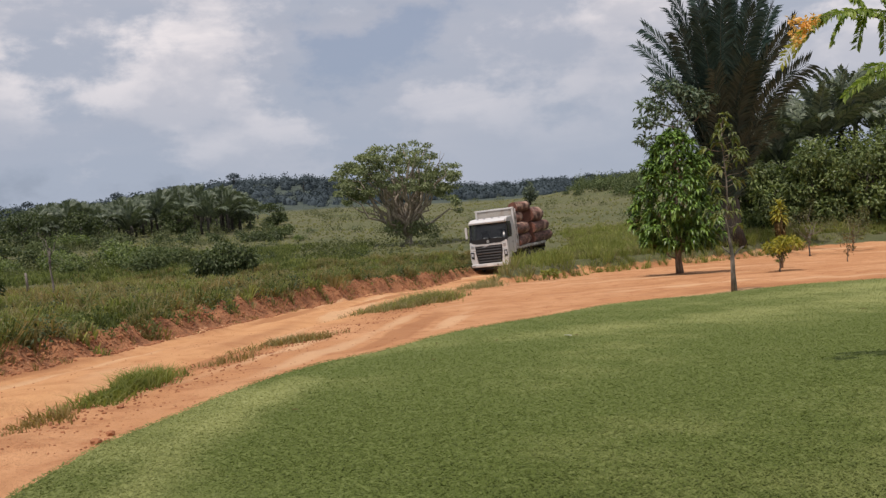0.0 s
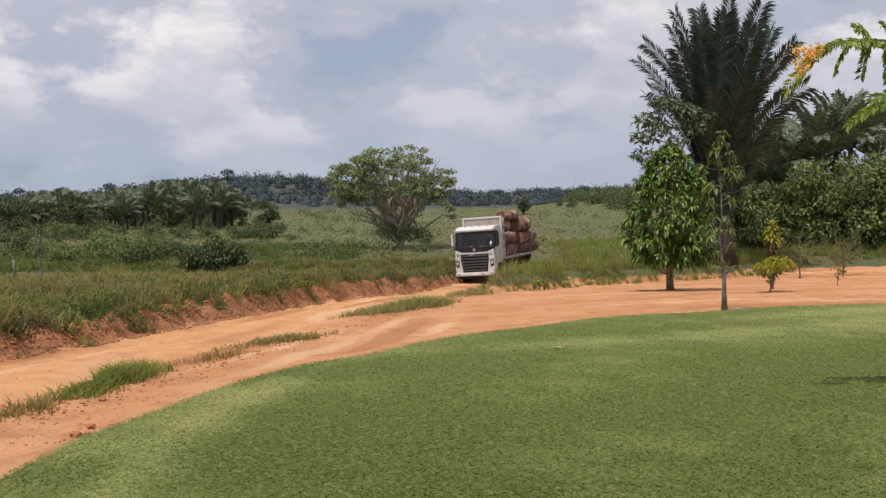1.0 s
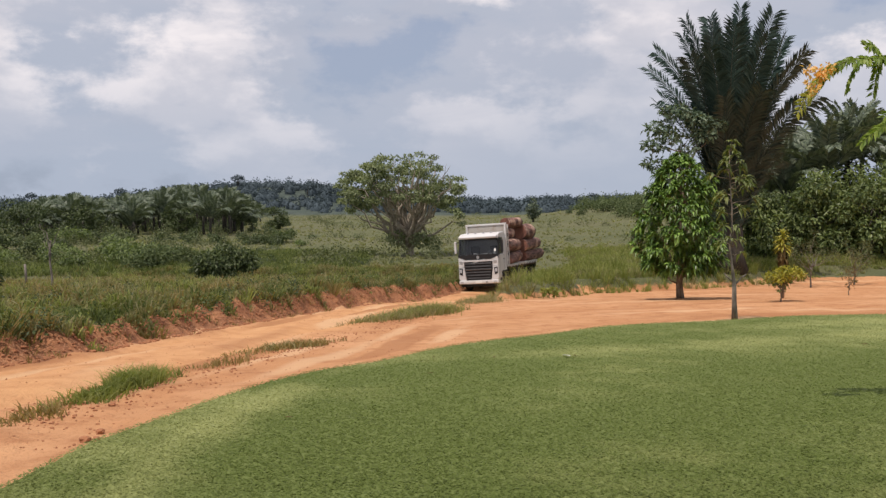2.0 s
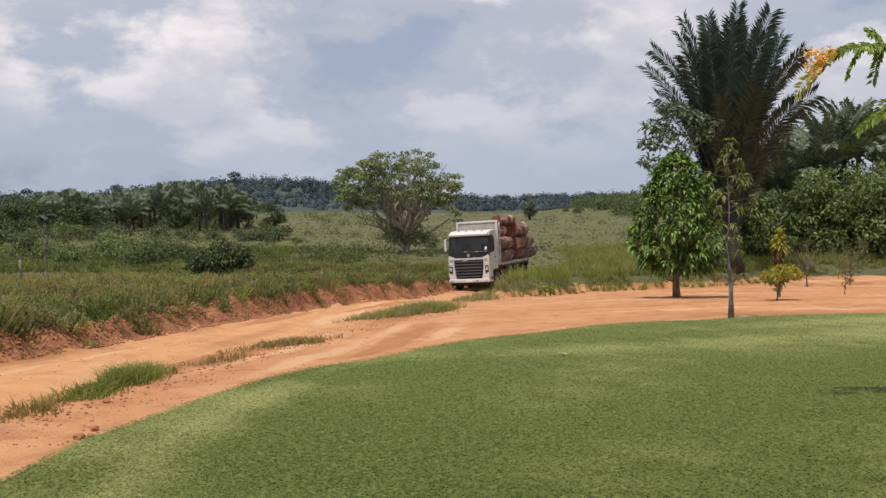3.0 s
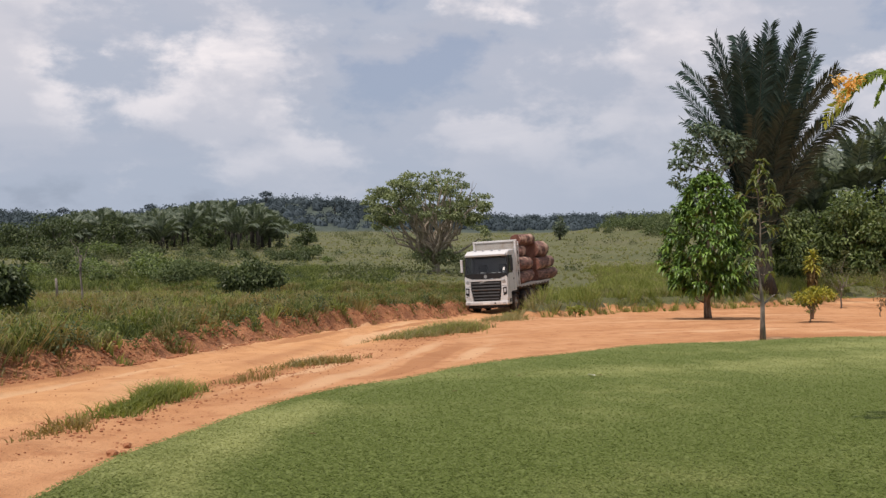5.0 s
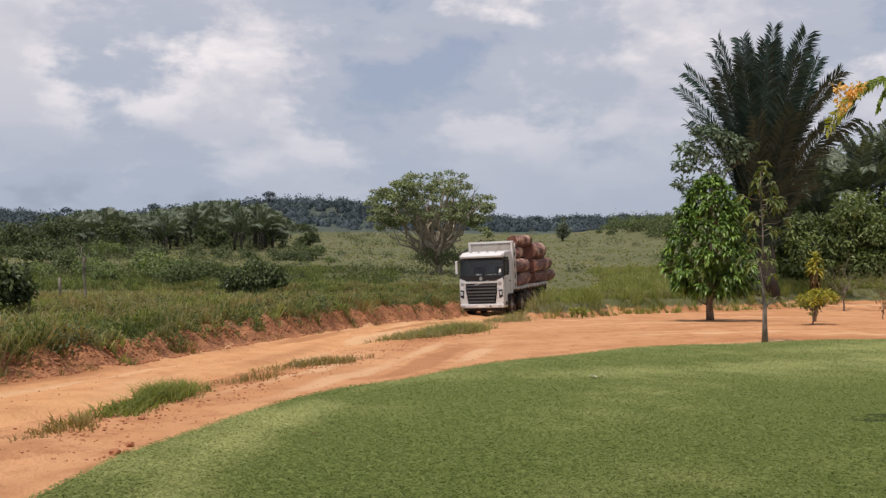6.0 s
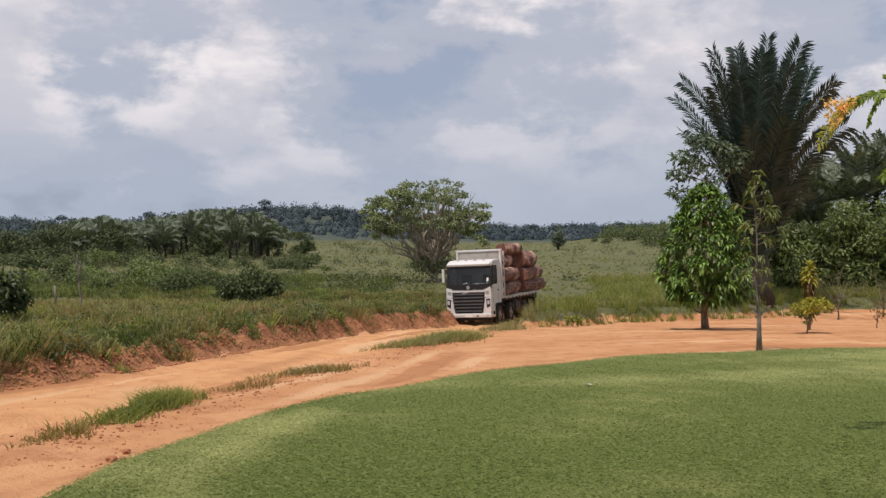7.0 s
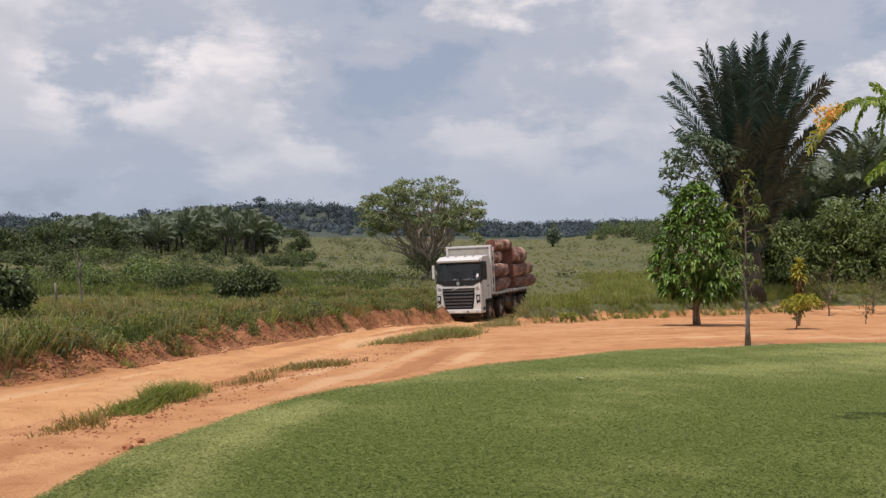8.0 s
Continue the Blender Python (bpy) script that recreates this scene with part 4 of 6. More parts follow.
def tussocks(name, label, r, x, y, per, reach, mat, width=0.02, root=0.09, bow=1.0):
    """Tussocks at the places: blades that spread outwards from each root."""
    n = len(x) * per
    reach = np.repeat(reach, per) * r.uniform(0.5, 1.15, n)
    a = r.uniform(0, 2 * math.pi, n)
    q = r.uniform(0, 1, n) ** 0.7
    out = np.stack([np.cos(a), np.sin(a), np.zeros(n)], 1)
    px, py = np.repeat(x, per) + out[:, 0] * q * root, np.repeat(y, per) + out[:, 1] * q * root
    base = np.column_stack([px, py, land(px, py) - 0.03])
    tilt = (0.15 + 0.75 * q * bow)[:, None]
    mid = base + out * (tilt * reach[:, None] * 0.45) + np.column_stack([np.zeros(n), np.zeros(n), reach * 0.62])
    tip = base + out * (tilt * reach[:, None] * 1.05) + np.column_stack([np.zeros(n), np.zeros(n), reach * (0.95 - 0.45 * q * bow)])
    b = r.uniform(0, 2 * math.pi, n)
    side = np.stack([np.cos(b), np.sin(b), np.zeros(n)], 1) * (width * r.uniform(0.6, 1.4, n))[:, None] * 0.5
    v = np.stack([base - side, base + side, mid + side * 0.8, tip, mid - side * 0.8], 1).reshape(-1, 3)
    i = np.arange(n)[:, None] * 5
    f = np.concatenate([i + [0, 1, 2], i + [0, 2, 4], i + [4, 2, 3]])
    stuff(name, mesh_from(name, v, f, mat), label)


def build_tall_grass():
    r = np.random.default_rng(21)

    def scatter(n, x0, x1, y0, y1, keep):
        x, y = r.uniform(x0, x1, n), r.uniform(y0, y1, n)
        k = keep(x, y, r.uniform(0, 1, n))
        return x[k], y[k]
    # on the bank along the road, thinning into the field
    x, y = scatter(44000, -36, 8, 11, 60, lambda x, y, u: (left_of_road(x, y) + 0.5 * waves(x, y, 2.2, 45) > 0.32 + 0.4 * u) & (left_of_road(x, y) < 15 + 13 * u) & (abs(x) < 0.62 * y))
    mood = waves(x, y, 3.2, 44) + r.normal(0, 0.6, len(x))
    rim = smooth(0.2, 1.4, left_of_road(x, y))
    mood = mood + 0.9 * smooth(24, 38, y) * smooth(4.0, 0.8, left_of_road(x, y))
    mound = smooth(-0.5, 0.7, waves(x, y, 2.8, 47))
    reach = (0.27 + 0.36 * mound + 0.08 * waves(x, y, 1.5, 42)) * (0.65 + 0.35 * rim) * r.uniform(0.7, 1.2, len(x))
    # hollows get darker blades: the shade between mounds is put into the colour
    for name, k, mat, label in (("hollow_bank_grass", mound + r.normal(0, 0.12, len(x)) < 0.2, "deep", "short grass in the bank hollows, shade put into its colour"), ("bank_grass", (mood <= 0.75) & (mood > -0.3), "tall", "tall uneven green grass on the roadside bank"), ("lush_bank_grass", mood <= -0.3, "fresh", "lush green tussocks on the roadside bank"),
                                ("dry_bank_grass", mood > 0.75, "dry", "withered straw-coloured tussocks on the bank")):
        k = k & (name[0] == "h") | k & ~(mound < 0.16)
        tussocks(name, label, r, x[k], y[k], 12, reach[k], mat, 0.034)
    # large clumps that stand out of it and hang over the cut
    x, y = scatter(15000, -26, 8, 11, 60, lambda x, y, u: (left_of_road(x, y) > 0.5) & (left_of_road(x, y) < 1.1 + 7 * u * u) & (waves(x, y, 2.8, 47) + 0.5 * u > 0.35) & (abs(x) < 0.62 * y))
    mood = waves(x, y, 4.0, 48) + r.normal(0, 0.55, len(x))
    reach = r.uniform(0.42, 0.8, len(x)) * (0.9 + 0.25 * waves(x, y, 5, 49))
    for name, k, mat, label in (("clump_grass", mood < 0.15, "deep", "dark green arching grass clumps over the cut bank"), ("lush_clump_grass", (mood >= 0.15) & (mood < 0.65), "tall", "bright green arching grass clumps on the bank"),
                                ("straw_clump_grass", mood >= 0.65, "dry", "bleached straw clumps standing in the bank grass")):
        tussocks(name, label, r, x[k], y[k], 38, reach[k], mat, 0.027, 0.17, 1.3)
    x, y = scatter(5200, -16, 2, 11, 48, lambda x, y, u: (left_of_road(x, y) > -0.12) & (left_of_road(x, y) < 0.75) & (waves(x, y, 2.0, 46) + u > 0.3))
    tussocks("bank_foot_grass", "dry low growth at the foot of the bank", r, x, y, 12, r.uniform(0.1, 0.26, len(x)), "dry", 0.016)
    # rough pasture past the yard
    x, y = scatter(17500, 2, 60, 40, 84, lambda x, y, u: (right_of_road(x, y) > -0.45 + 0.6 * u * u) & (abs(x) < 0.62 * y))
    mood = waves(x, y, 5, 53) + r.normal(0, 0.5, len(x))
    reach = (0.82 + 0.26 * waves(x, y, 3.5, 51)) * r.uniform(0.7, 1.2, len(x)) * np.interp(right_of_road(x, y), (-0.4, 0.7), (0.3, 1.0))
    for name, k, mat, label in (("pasture_grass", mood < 0.6, "fresh", "tall fresh green grass past the dirt yard"), ("pasture_straw", mood >= 0.6, "tall", "olive grass past the dirt yard")):
        tussocks(name, label, r, x[k], y[k], 18, reach[k], mat, 0.025)
    # where the bank's growth thins out towards the field
    x, y = scatter(7500, -46, -4, 56, 86, lambda x, y, u: (left_of_road(x, y) > 3) & (abs(x) < 0.6 * y) & (waves(x, y, 7, 55) + u > 0.0))
    tussocks("verge_grass", "rough green grass between bank and field", r, x, y, 12, r.uniform(0.35, 0.7, len(x)), "deep", 0.05, 0.2)
    # the open field behind
    n = 10500
    y = 32 * (330 / 32) ** (r.uniform(0, 1, n) ** 0.75)
    x = r.uniform(-0.62, 0.62, n) * y
    keep = (left_of_road(x, y) > 6) | (right_of_road(x, y) > 6) | (y > 57)
    x, y = x[keep], y[keep]
    size = np.interp(y, (30, 58, 330), (0.45, 0.32, 0.45)) * r.uniform(0.6, 1.2, len(x))
    mood = waves(x, y, 18, 62) + r.normal(0, 0.4, len(x))
    for name, k, mat, label in (("field_grass", mood < 0.5, "field", "rough olive grass of the open field"), ("field_straw", mood >= 0.5, "pale", "pale ripe grass of the open field")):
        tussocks(name, label, r, x[k], y[k], 12, size[k], mat, 0.08)


build_tall_grass()


def grass_tuft(name, label, centre, length, width, turn, count, height, mat, seed):
    """A strip of grass between the wheel tracks."""
    r = np.random.default_rng(seed)
    t = np.clip(r.normal(0, 0.4, count), -1, 1)
    a = radians(turn)
    u, v = t * length / 2, r.normal(0, width / 3, count) * (1 - 0.6 * t * t)
    x, y = centre[0] + u * math.cos(a) - v * math.sin(a), centre[1] + u * math.sin(a) + v * math.cos(a)
    x, y = x + waves(x, y, 0.7, seed) * 0.1, y + waves(y, x, 0.7, seed) * 0.1
    h = height * (0.55 + 0.6 * np.exp(-(t - 0.35) ** 2 * 3))
    me = blade_mesh(name, r, np.column_stack([x, y]), land(x, y), h, 0.020, mat, 1.2)
    return tagged(new(name, me), label, "grass", kind="stuff")


grass_tuft("grass_strip", "bright green grass strip between the tracks", (-3.82, 11.7), 3.3, 0.46, 80, 2000, 0.22, "fresh", 71)
grass_tuft("grass_strip", "sparse dry fringe of a grass strip", (-4.1, 9.7), 1.6, 0.35, 84, 260, 0.14, "dry", 72)
grass_tuft("weed_strip", "low brownish weeds between the tracks", (-2.5, 17.2), 3.2, 0.5, 55, 900, 0.15, "dry", 73)
grass_tuft("weed_strip", "thin green weeds between the tracks", (-2.6, 17.0), 2.8, 0.4, 55, 200, 0.15, "tall", 74)
grass_tuft("weed_strip", "scattered dry stalks on the dirt", (-3.2, 14.6), 2.2, 0.35, 70, 180, 0.16, "dry", 75)
grass_tuft("grass_strip", "long green grass strip before the truck", (-0.2, 27.0), 7.8, 0.9, 64, 2600, 0.30, "tall", 76)
grass_tuft("weed_strip", "straw and fresh blades mixed in a strip before the truck", (-0.1, 27.2), 7.2, 0.9, 64, 900, 0.34, "fresh", 78)
grass_tuft("weed_strip", "withered fringe of the strip before the truck", (-0.4, 26.4), 8.2, 1.1, 64, 700, 0.16, "dry", 79)
grass_tuft("weed_strip", "thin grass at the yard's edge", (2.3, 35.6), 6.5, 1.0, 70, 900, 0.28, "tall", 77)


def clods(name, label, seed, count, place, size):
    """Loose lumps of earth."""
    r = np.random.default_rng(seed)
    ico = bmesh.new()
    bmesh.ops.create_icosphere(ico, subdivisions=1, radius=1.0)
    bv = np.array([v.co for v in ico.verts])
    bf = np.array([[v.index for v in f.verts] for f in ico.faces])
    ico.free()
    x, y = place(r, count)
    s = size * r.uniform(0.35, 1.0, len(x)) ** 1.6
    v = bv[None] * r.uniform(0.65, 1.25, (len(x), len(bv), 1)) * s[:, None, None] * np.array([1, 1, 0.7])
    v = v + np.column_stack([x, y, land(x, y) + s * 0.25])[:, None]
    f = bf[None] + (np.arange(len(x)) * len(bv))[:, None, None]
    stuff(name, mesh_from(name, v.reshape(-1, 3), f.reshape(-1, 3), "clod"), label, "earth")


def along_bank(r, n):
    y = r.uniform(13, 50, n)
    s = np.abs(r.normal(0.3, 0.35, n))
    return np.interp(y, FOOT_Y, FOOT_X) - s + 0.1, y


def over_yard(r, n):
    y = 8 + 32 * r.uniform(0, 1, n) ** 1.5
    x = r.uniform(-0.5, 0.5, n) * y
    k = (left_of_road(x, y) < -0.2) & ~inside_lawn(x, y + 0.3) & (right_of_road(x, y) < 0)
    return x[k], y[k]


clods("bank_clods", "crumbling red earth lumps on the cut bank", 81, 3600, along_bank, 0.05)
clods("yard_pebbles", "small stones and crumbs on the dirt", 82, 2600, over_yard, 0.017)


def along_median(r, n):
    t = r.uniform(0, 1, n)
    y = np.interp(t, (0, 0.3, 0.6, 1), (9, 13, 19, 36)) + r.normal(0, 0.2, n)
    x = np.interp(t, (0, 0.3, 0.6, 1), (-4.0, -3.4, -1.8, 2.2)) + r.normal(0, 0.35, n)
    return x, y


clods("median_crumbs", "crumbled earth between the wheel tracks", 83, 1100, along_median, 0.026)


def single_clod(x, y, size, seed):
    r = random.Random(seed)
    bm = bmesh.new()
    bmesh.ops.create_icosphere(bm, subdivisions=2, radius=size)
    for v in bm.verts:
        v.co *= r.uniform(0.7, 1.2)
        v.co.z *= 0.75
    ob = new("earth_clod", bm_mesh("earth_clod", bm, "clod"))
    ob.matrix_basis = pose(x, y, float(land(x, y)) + size * 0.4, 0, 0, r.uniform(0, 360))
    tagged(ob, "dark red lump of earth lying beside the lawn", "clod", "loose clods")


for k, (x, y, size) in enumerate(((-3.06, 8.37, 0.055), (-2.98, 8.42, 0.035), (-3.1, 8.87, 0.045), (-3.5, 10.4, 0.04))):
    single_clod(x, y, size, k)


# ---- trees ----
def crown_mesh(name, seed, clumps, count, length, width, mat, droop=0.3, spread=0.8, fill=0.5, facing=0.55):
    r = np.random.default_rng(seed)
    p, d = crown_points(r, clumps, count, fill)
    return mesh_from(name, *leaf_arrays(r, p, d, length, width, droop, spread, facing), mat)


def bent(r, a, b, steps=5, sag=0.08):
    """A slightly crooked way from a to b."""
    a, b = np.array(a, float), np.array(b, float)
    span = np.linalg.norm(b - a)
    pts = [a + (b - a) * k / steps + r.normal(0, sag * span / steps, 3) * (0 < k < steps) for k in range(steps + 1)]
    return pts


def leafy_tree(name, label, base, trunk_top, trunk_radius, clumps, count, leaf, mat, bark_mat, seed, droop=0.3, category="tree", limbs=None, spread=0.8, fill=0.5):
    """A tapered trunk with limbs to its clumps of leaves."""
    r = np.random.default_rng(seed)
    x, y = base
    tree = tagged(new(name), label, category)
    tree.matrix_basis = pose(x, y, float(land(x, y)) - 0.04)
    top = np.array(trunk_top, float)
    pts = bent(r, (0, 0, 0), top, 6, 0.12)
    radii = np.linspace(trunk_radius, trunk_radius * 0.6, 7)
    radii[0] *= 1.35
    put("trunk", limb_mesh("trunk", [(pts, radii)], bark_mat, 9), tree)
    for c in clumps[:limbs]:
        start = pts[r.integers(3, 7)]
        way = bent(r, start, np.array(c[:3]) * 0.97 + start * 0.03, 5, 0.25)
        put("limb", limb_mesh("limb", [(way, np.linspace(trunk_radius * 0.42, trunk_radius * 0.07, 6))], bark_mat, 6), tree)
    put("crown", crown_mesh("crown", seed + 1, clumps, count, *leaf, mat, droop, spread, fill), tree)
    return tree


def random_clumps(seed, count, centre, radii, size, flat=0.8, top_heavy=0.0):
    r = np.random.default_rng(seed)
    out = []
    for _ in range(count):
        d = r.normal(0, 1, 3)
        d /= np.linalg.norm(d)
        d *= r.uniform(0.35, 1.0) ** 0.5
        d[2] = d[2] * (1 - top_heavy) + top_heavy * abs(d[2])
        s = size * r.uniform(0.6, 1.25)
        out.append((*(np.array(centre) + d * np.array(radii)), s, s, s * flat))
    return out


def rosettes(name, seed, tips, ways, per, length, width, mat, fall=0.55):
    """Whorls of long folded leaves that spread from each twig's tip and hang down; two faces a side."""
    r = np.random.default_rng(seed)
    n = len(tips) * per
    p, w = np.repeat(tips, per, axis=0), np.repeat(ways, per, axis=0)
    d = w * 0.75 + r.normal(0, 0.62, (n, 3))
    d /= np.linalg.norm(d, axis=1, keepdims=True)
    ln = (length * r.uniform(0.65, 1.2, n))[:, None]
    side = np.cross(d, np.array((0, 0, 1.0)) + r.normal(0, 0.25, (n, 3)))
    side /= np.linalg.norm(side, axis=1, keepdims=True) + 1e-9
    side *= (width * r.uniform(0.75, 1.2, n))[:, None] * 0.5
    down = np.array((0, 0, -1.0))
    mid, far, tip = p + d * ln * 0.38 + down * ln * 0.04, p + d * ln * 0.68 + down * ln * 0.2 * fall, p + d * ln * 0.95 + down * ln * 0.62 * fall
    sink = down * width * 0.12
    v = np.stack([p, mid + side, mid + sink, mid - side, far + side * 0.8, far + sink, far - side * 0.8, tip], 1).reshape(-1, 3)
    i = np.arange(n)[:, None] * 8
    faces = np.concatenate([i + q for q in ([0, 1, 2], [0, 2, 3], [1, 4, 5], [1, 5, 2], [2, 5, 6], [2, 6, 3], [4, 7, 5], [5, 7, 6])])
    return mesh_from(name, v, faces, mat)


def build_mango():
    r = np.random.default_rng(91)
    x, y = 10.4, 36.0
    tree = tagged(new("mango_tree"), "dense glossy-leaved young mango tree on the dirt yard", "tree")
    tree.matrix_basis = pose(x, y, float(land(x, y)) - 0.04)
    pts = bent(r, (0, 0, 0), (0.03, 0, 4.9), 8, 0.1)
    put("trunk", limb_mesh("trunk", [(pts, np.array((0.17, 0.13, 0.115, 0.10, 0.085, 0.07, 0.055, 0.04, 0.02)))], "bark", 10), tree)
    n = 620
    z = 1.15 + 4.55 * r.uniform(0, 1, n) ** 1.15
    a = r.uniform(0, 2 * math.pi, n)
    girth = np.interp(z, (1.1, 1.45, 2.0, 2.8, 3.6, 4.4, 5.1, 5.7), (0.9, 1.5, 1.7, 1.64, 1.5, 1.25, 0.85, 0.2))
    girth = girth * (1 + 0.10 * np.sin(3 * a + 2.1 * z) + 0.09 * np.sin(5 * a - 3.3 * z + 1.0))
    q = r.uniform(0.25, 1, n) ** 0.45
    tips = np.column_stack([np.cos(a) * girth * q, np.sin(a) * girth * q * 0.95, z])
    ways = np.column_stack([np.cos(a), np.sin(a), np.interp(z, (0.9, 3, 5.6), (0.0, 0.35, 1.1))])
    put("crown", rosettes("crown", 92, tips, ways, 14, 0.35, 0.108, "mango", 0.85), tree)
    for k in range(0, 30):  # limbs out to the leaves
        start = np.array(pts[int(np.clip((tips[k, 2] - 0.5) / 0.62, 1, 7))])
        put("limb", limb_mesh("limb", [(bent(r, start, tips[k], 4, 0.2), np.linspace(0.038, 0.008, 5))], "bark", 5), tree)


def build_sapling():
    r = np.random.default_rng(95)
    tree = tagged(new("sapling"), "thin young tree with sparse drooping leaves by the lawn", "tree")
    tree.matrix_basis = pose(7.98, 22.9, float(land(7.98, 22.9)) - 0.03)
    pts = bent(r, (0, 0, 0), (-0.12, 0, 4.3), 9, 0.05)
    put("trunk", limb_mesh("trunk", [(pts, np.concatenate([[0.085, 0.06, 0.055], np.linspace(0.028, 0.008, 7)]))], "post", 9), tree)
    for a, b in (((0.0, 0, 0.95), (-0.27, 0, 1.24)), ((0.0, 0, 0.93), (0.30, 0, 1.2))):
        put("stub", limb_mesh("stub", [(bent(r, a, b, 3), np.linspace(0.028, 0.012, 4))], "post", 6), tree)
    tips, ways = [], []
    for k in range(34):
        z = (r.uniform(3.55, 4.45) if k < 14 else r.uniform(2.75, 3.6)) if k < 26 else r.uniform(1.75, 2.7)
        start = np.array((-0.12 * z / 4.3, 0, z - 0.12))
        reach = r.uniform(0.12, 0.5) * float(np.interp(z, (1.7, 3.0, 3.8, 4.5), (1.0, 1.15, 0.95, 0.3)))
        a = r.uniform(0, 6.3)
        end = start + np.array((math.cos(a) * reach, math.sin(a) * reach, r.uniform(0.0, 0.25)))
        put("twig", limb_mesh("twig", [(bent(r, start, end, 3, 0.2), np.linspace(0.012, 0.005, 4))], "bark", 5), tree)
        tips.append(end)
        ways.append((math.cos(a), math.sin(a), 0.4))
    put("crown", rosettes("crown", 96, np.array(tips), np.array(ways), 11, 0.25, 0.075, "sapling", 1.1), tree)


def rosette_plant(name, label, x, y, stem_h, leaf_len, leaf_w, count, mat, seed, bottom="", radius=0.03):
    """A stem with a head of arching strap leaves, each its own part."""
    r = np.random.default_rng(seed)
    plant = tagged(new(name), label, "plant")
    plant.matrix_basis = pose(x, y, float(land(x, y)) - 0.02)
    put("stem", limb_mesh("stem", [(bent(r, (0, 0, 0), (0, 0, stem_h), 4, 0.1), np.linspace(radius, radius * 0.7, 5))], "bark", 7), plant)
    shapes = []
    for k in range(3):
        pts = [(0, 0), (0.35, 0.2 + 0.05 * k), (0.75, 0.16 - 0.08 * k), (1.0, -0.08 - 0.16 * k)]
        w = (0.25, 1.0, 0.75, 0.02)
        v = [(px * leaf_len, s * leaf_w * ww / 2, pz * leaf_len + abs(s) * leaf_w * 0.12) for (px, pz), ww in zip(pts, w) for s in (-1, 0, 1)]
        f = [(i * 3 + s, i * 3 + s + 1, i * 3 + s + 4, i * 3 + s + 3) for i in range(3) for s in (0, 1)]
        shapes.append((v, f))
    meshes = {}
    for k in range(count):
        low = bottom and k < count * 0.35
        key = (k % 3, bool(low))
        if key not in meshes:
            meshes[key] = mesh_from("leaf", *shapes[k % 3], bottom if low else mat)
        f = r.uniform(0, 1)
        z = stem_h - (r.uniform(0.45, 0.95) if low else 0.6 * f - 0.05)
        tilt = r.uniform(45, 80) if low else -62 + 75 * f + r.uniform(-14, 14)
        put("leaf", meshes[key], plant, "", pose(0, 0, z, 0, tilt, r.uniform(0, 360)))
    return plant


def build_yard_plants():
    rosette_plant("dracaena", "yellow-green strap-leaved plant with a withered skirt", 13.95, 34.6, 2.35, 0.38, 0.095, 140, "croton", 101, "brownleaf", 0.06)
    clumps = random_clumps(103, 15, (0, 0, 1.05), (0.68, 0.5, 0.26), 0.17)
    leafy_tree("croton_bush", "small bright yellow-green croton bush on the yard", (13.0, 32.4), (0, 0, 0.8), 0.03, clumps, 620, (0.17, 0.07), "croton", "bark", 104, 0.0, "bush")
    leafy_tree("croton_undergrowth", "green lower leaves of a yard bush", (13.12, 32.7), (0, 0, 0.5), 0.02, random_clumps(105, 8, (0, 0, 0.72), (0.45, 0.35, 0.28), 0.18), 300, (0.15, 0.06), "sapling", "bark", 106, 0.2, "bush")
    leafy_tree("reddish_shrub", "thin reddish shrub on bare dirt", (18.75, 39.2), (0, 0, 0.6), 0.025, random_clumps(107, 8, (0, 0, 0.75), (0.45, 0.4, 0.5), 0.16), 190, (0.12, 0.04), "brownleaf", "bark", 108, 0.0, "bush")
    leafy_tree("twiggy_shrub", "low twiggy grey shrub at the yard's edge", (22.3, 51.2), (0, 0, 1.2), 0.05, random_clumps(109, 14, (0, 0, 2.0), (1.5, 1.0, 1.3), 0.4), 800, (0.16, 0.04), "scrub", "post", 110, 0.0, "bush", fill=0.1)
    leafy_tree("twiggy_shrub", "low twiggy grey shrub at the yard's edge", (25.5, 52.6), (0, 0, 1.0), 0.05, random_clumps(111, 12, (0, 0, 1.8), (1.3, 1.0, 1.1), 0.4), 700, (0.16, 0.04), "scrub", "post", 112, 0.0, "bush", fill=0.1)
    leafy_tree("broad_weed", "low broad-leaved green weed beside the yard", (6.05, 42.2), (0, 0, 0.25), 0.02, random_clumps(113, 6, (0, 0, 0.35), (0.35, 0.3, 0.2), 0.16), 110, (0.22, 0.13), "fresh", "bark", 114, -0.2, "weed")


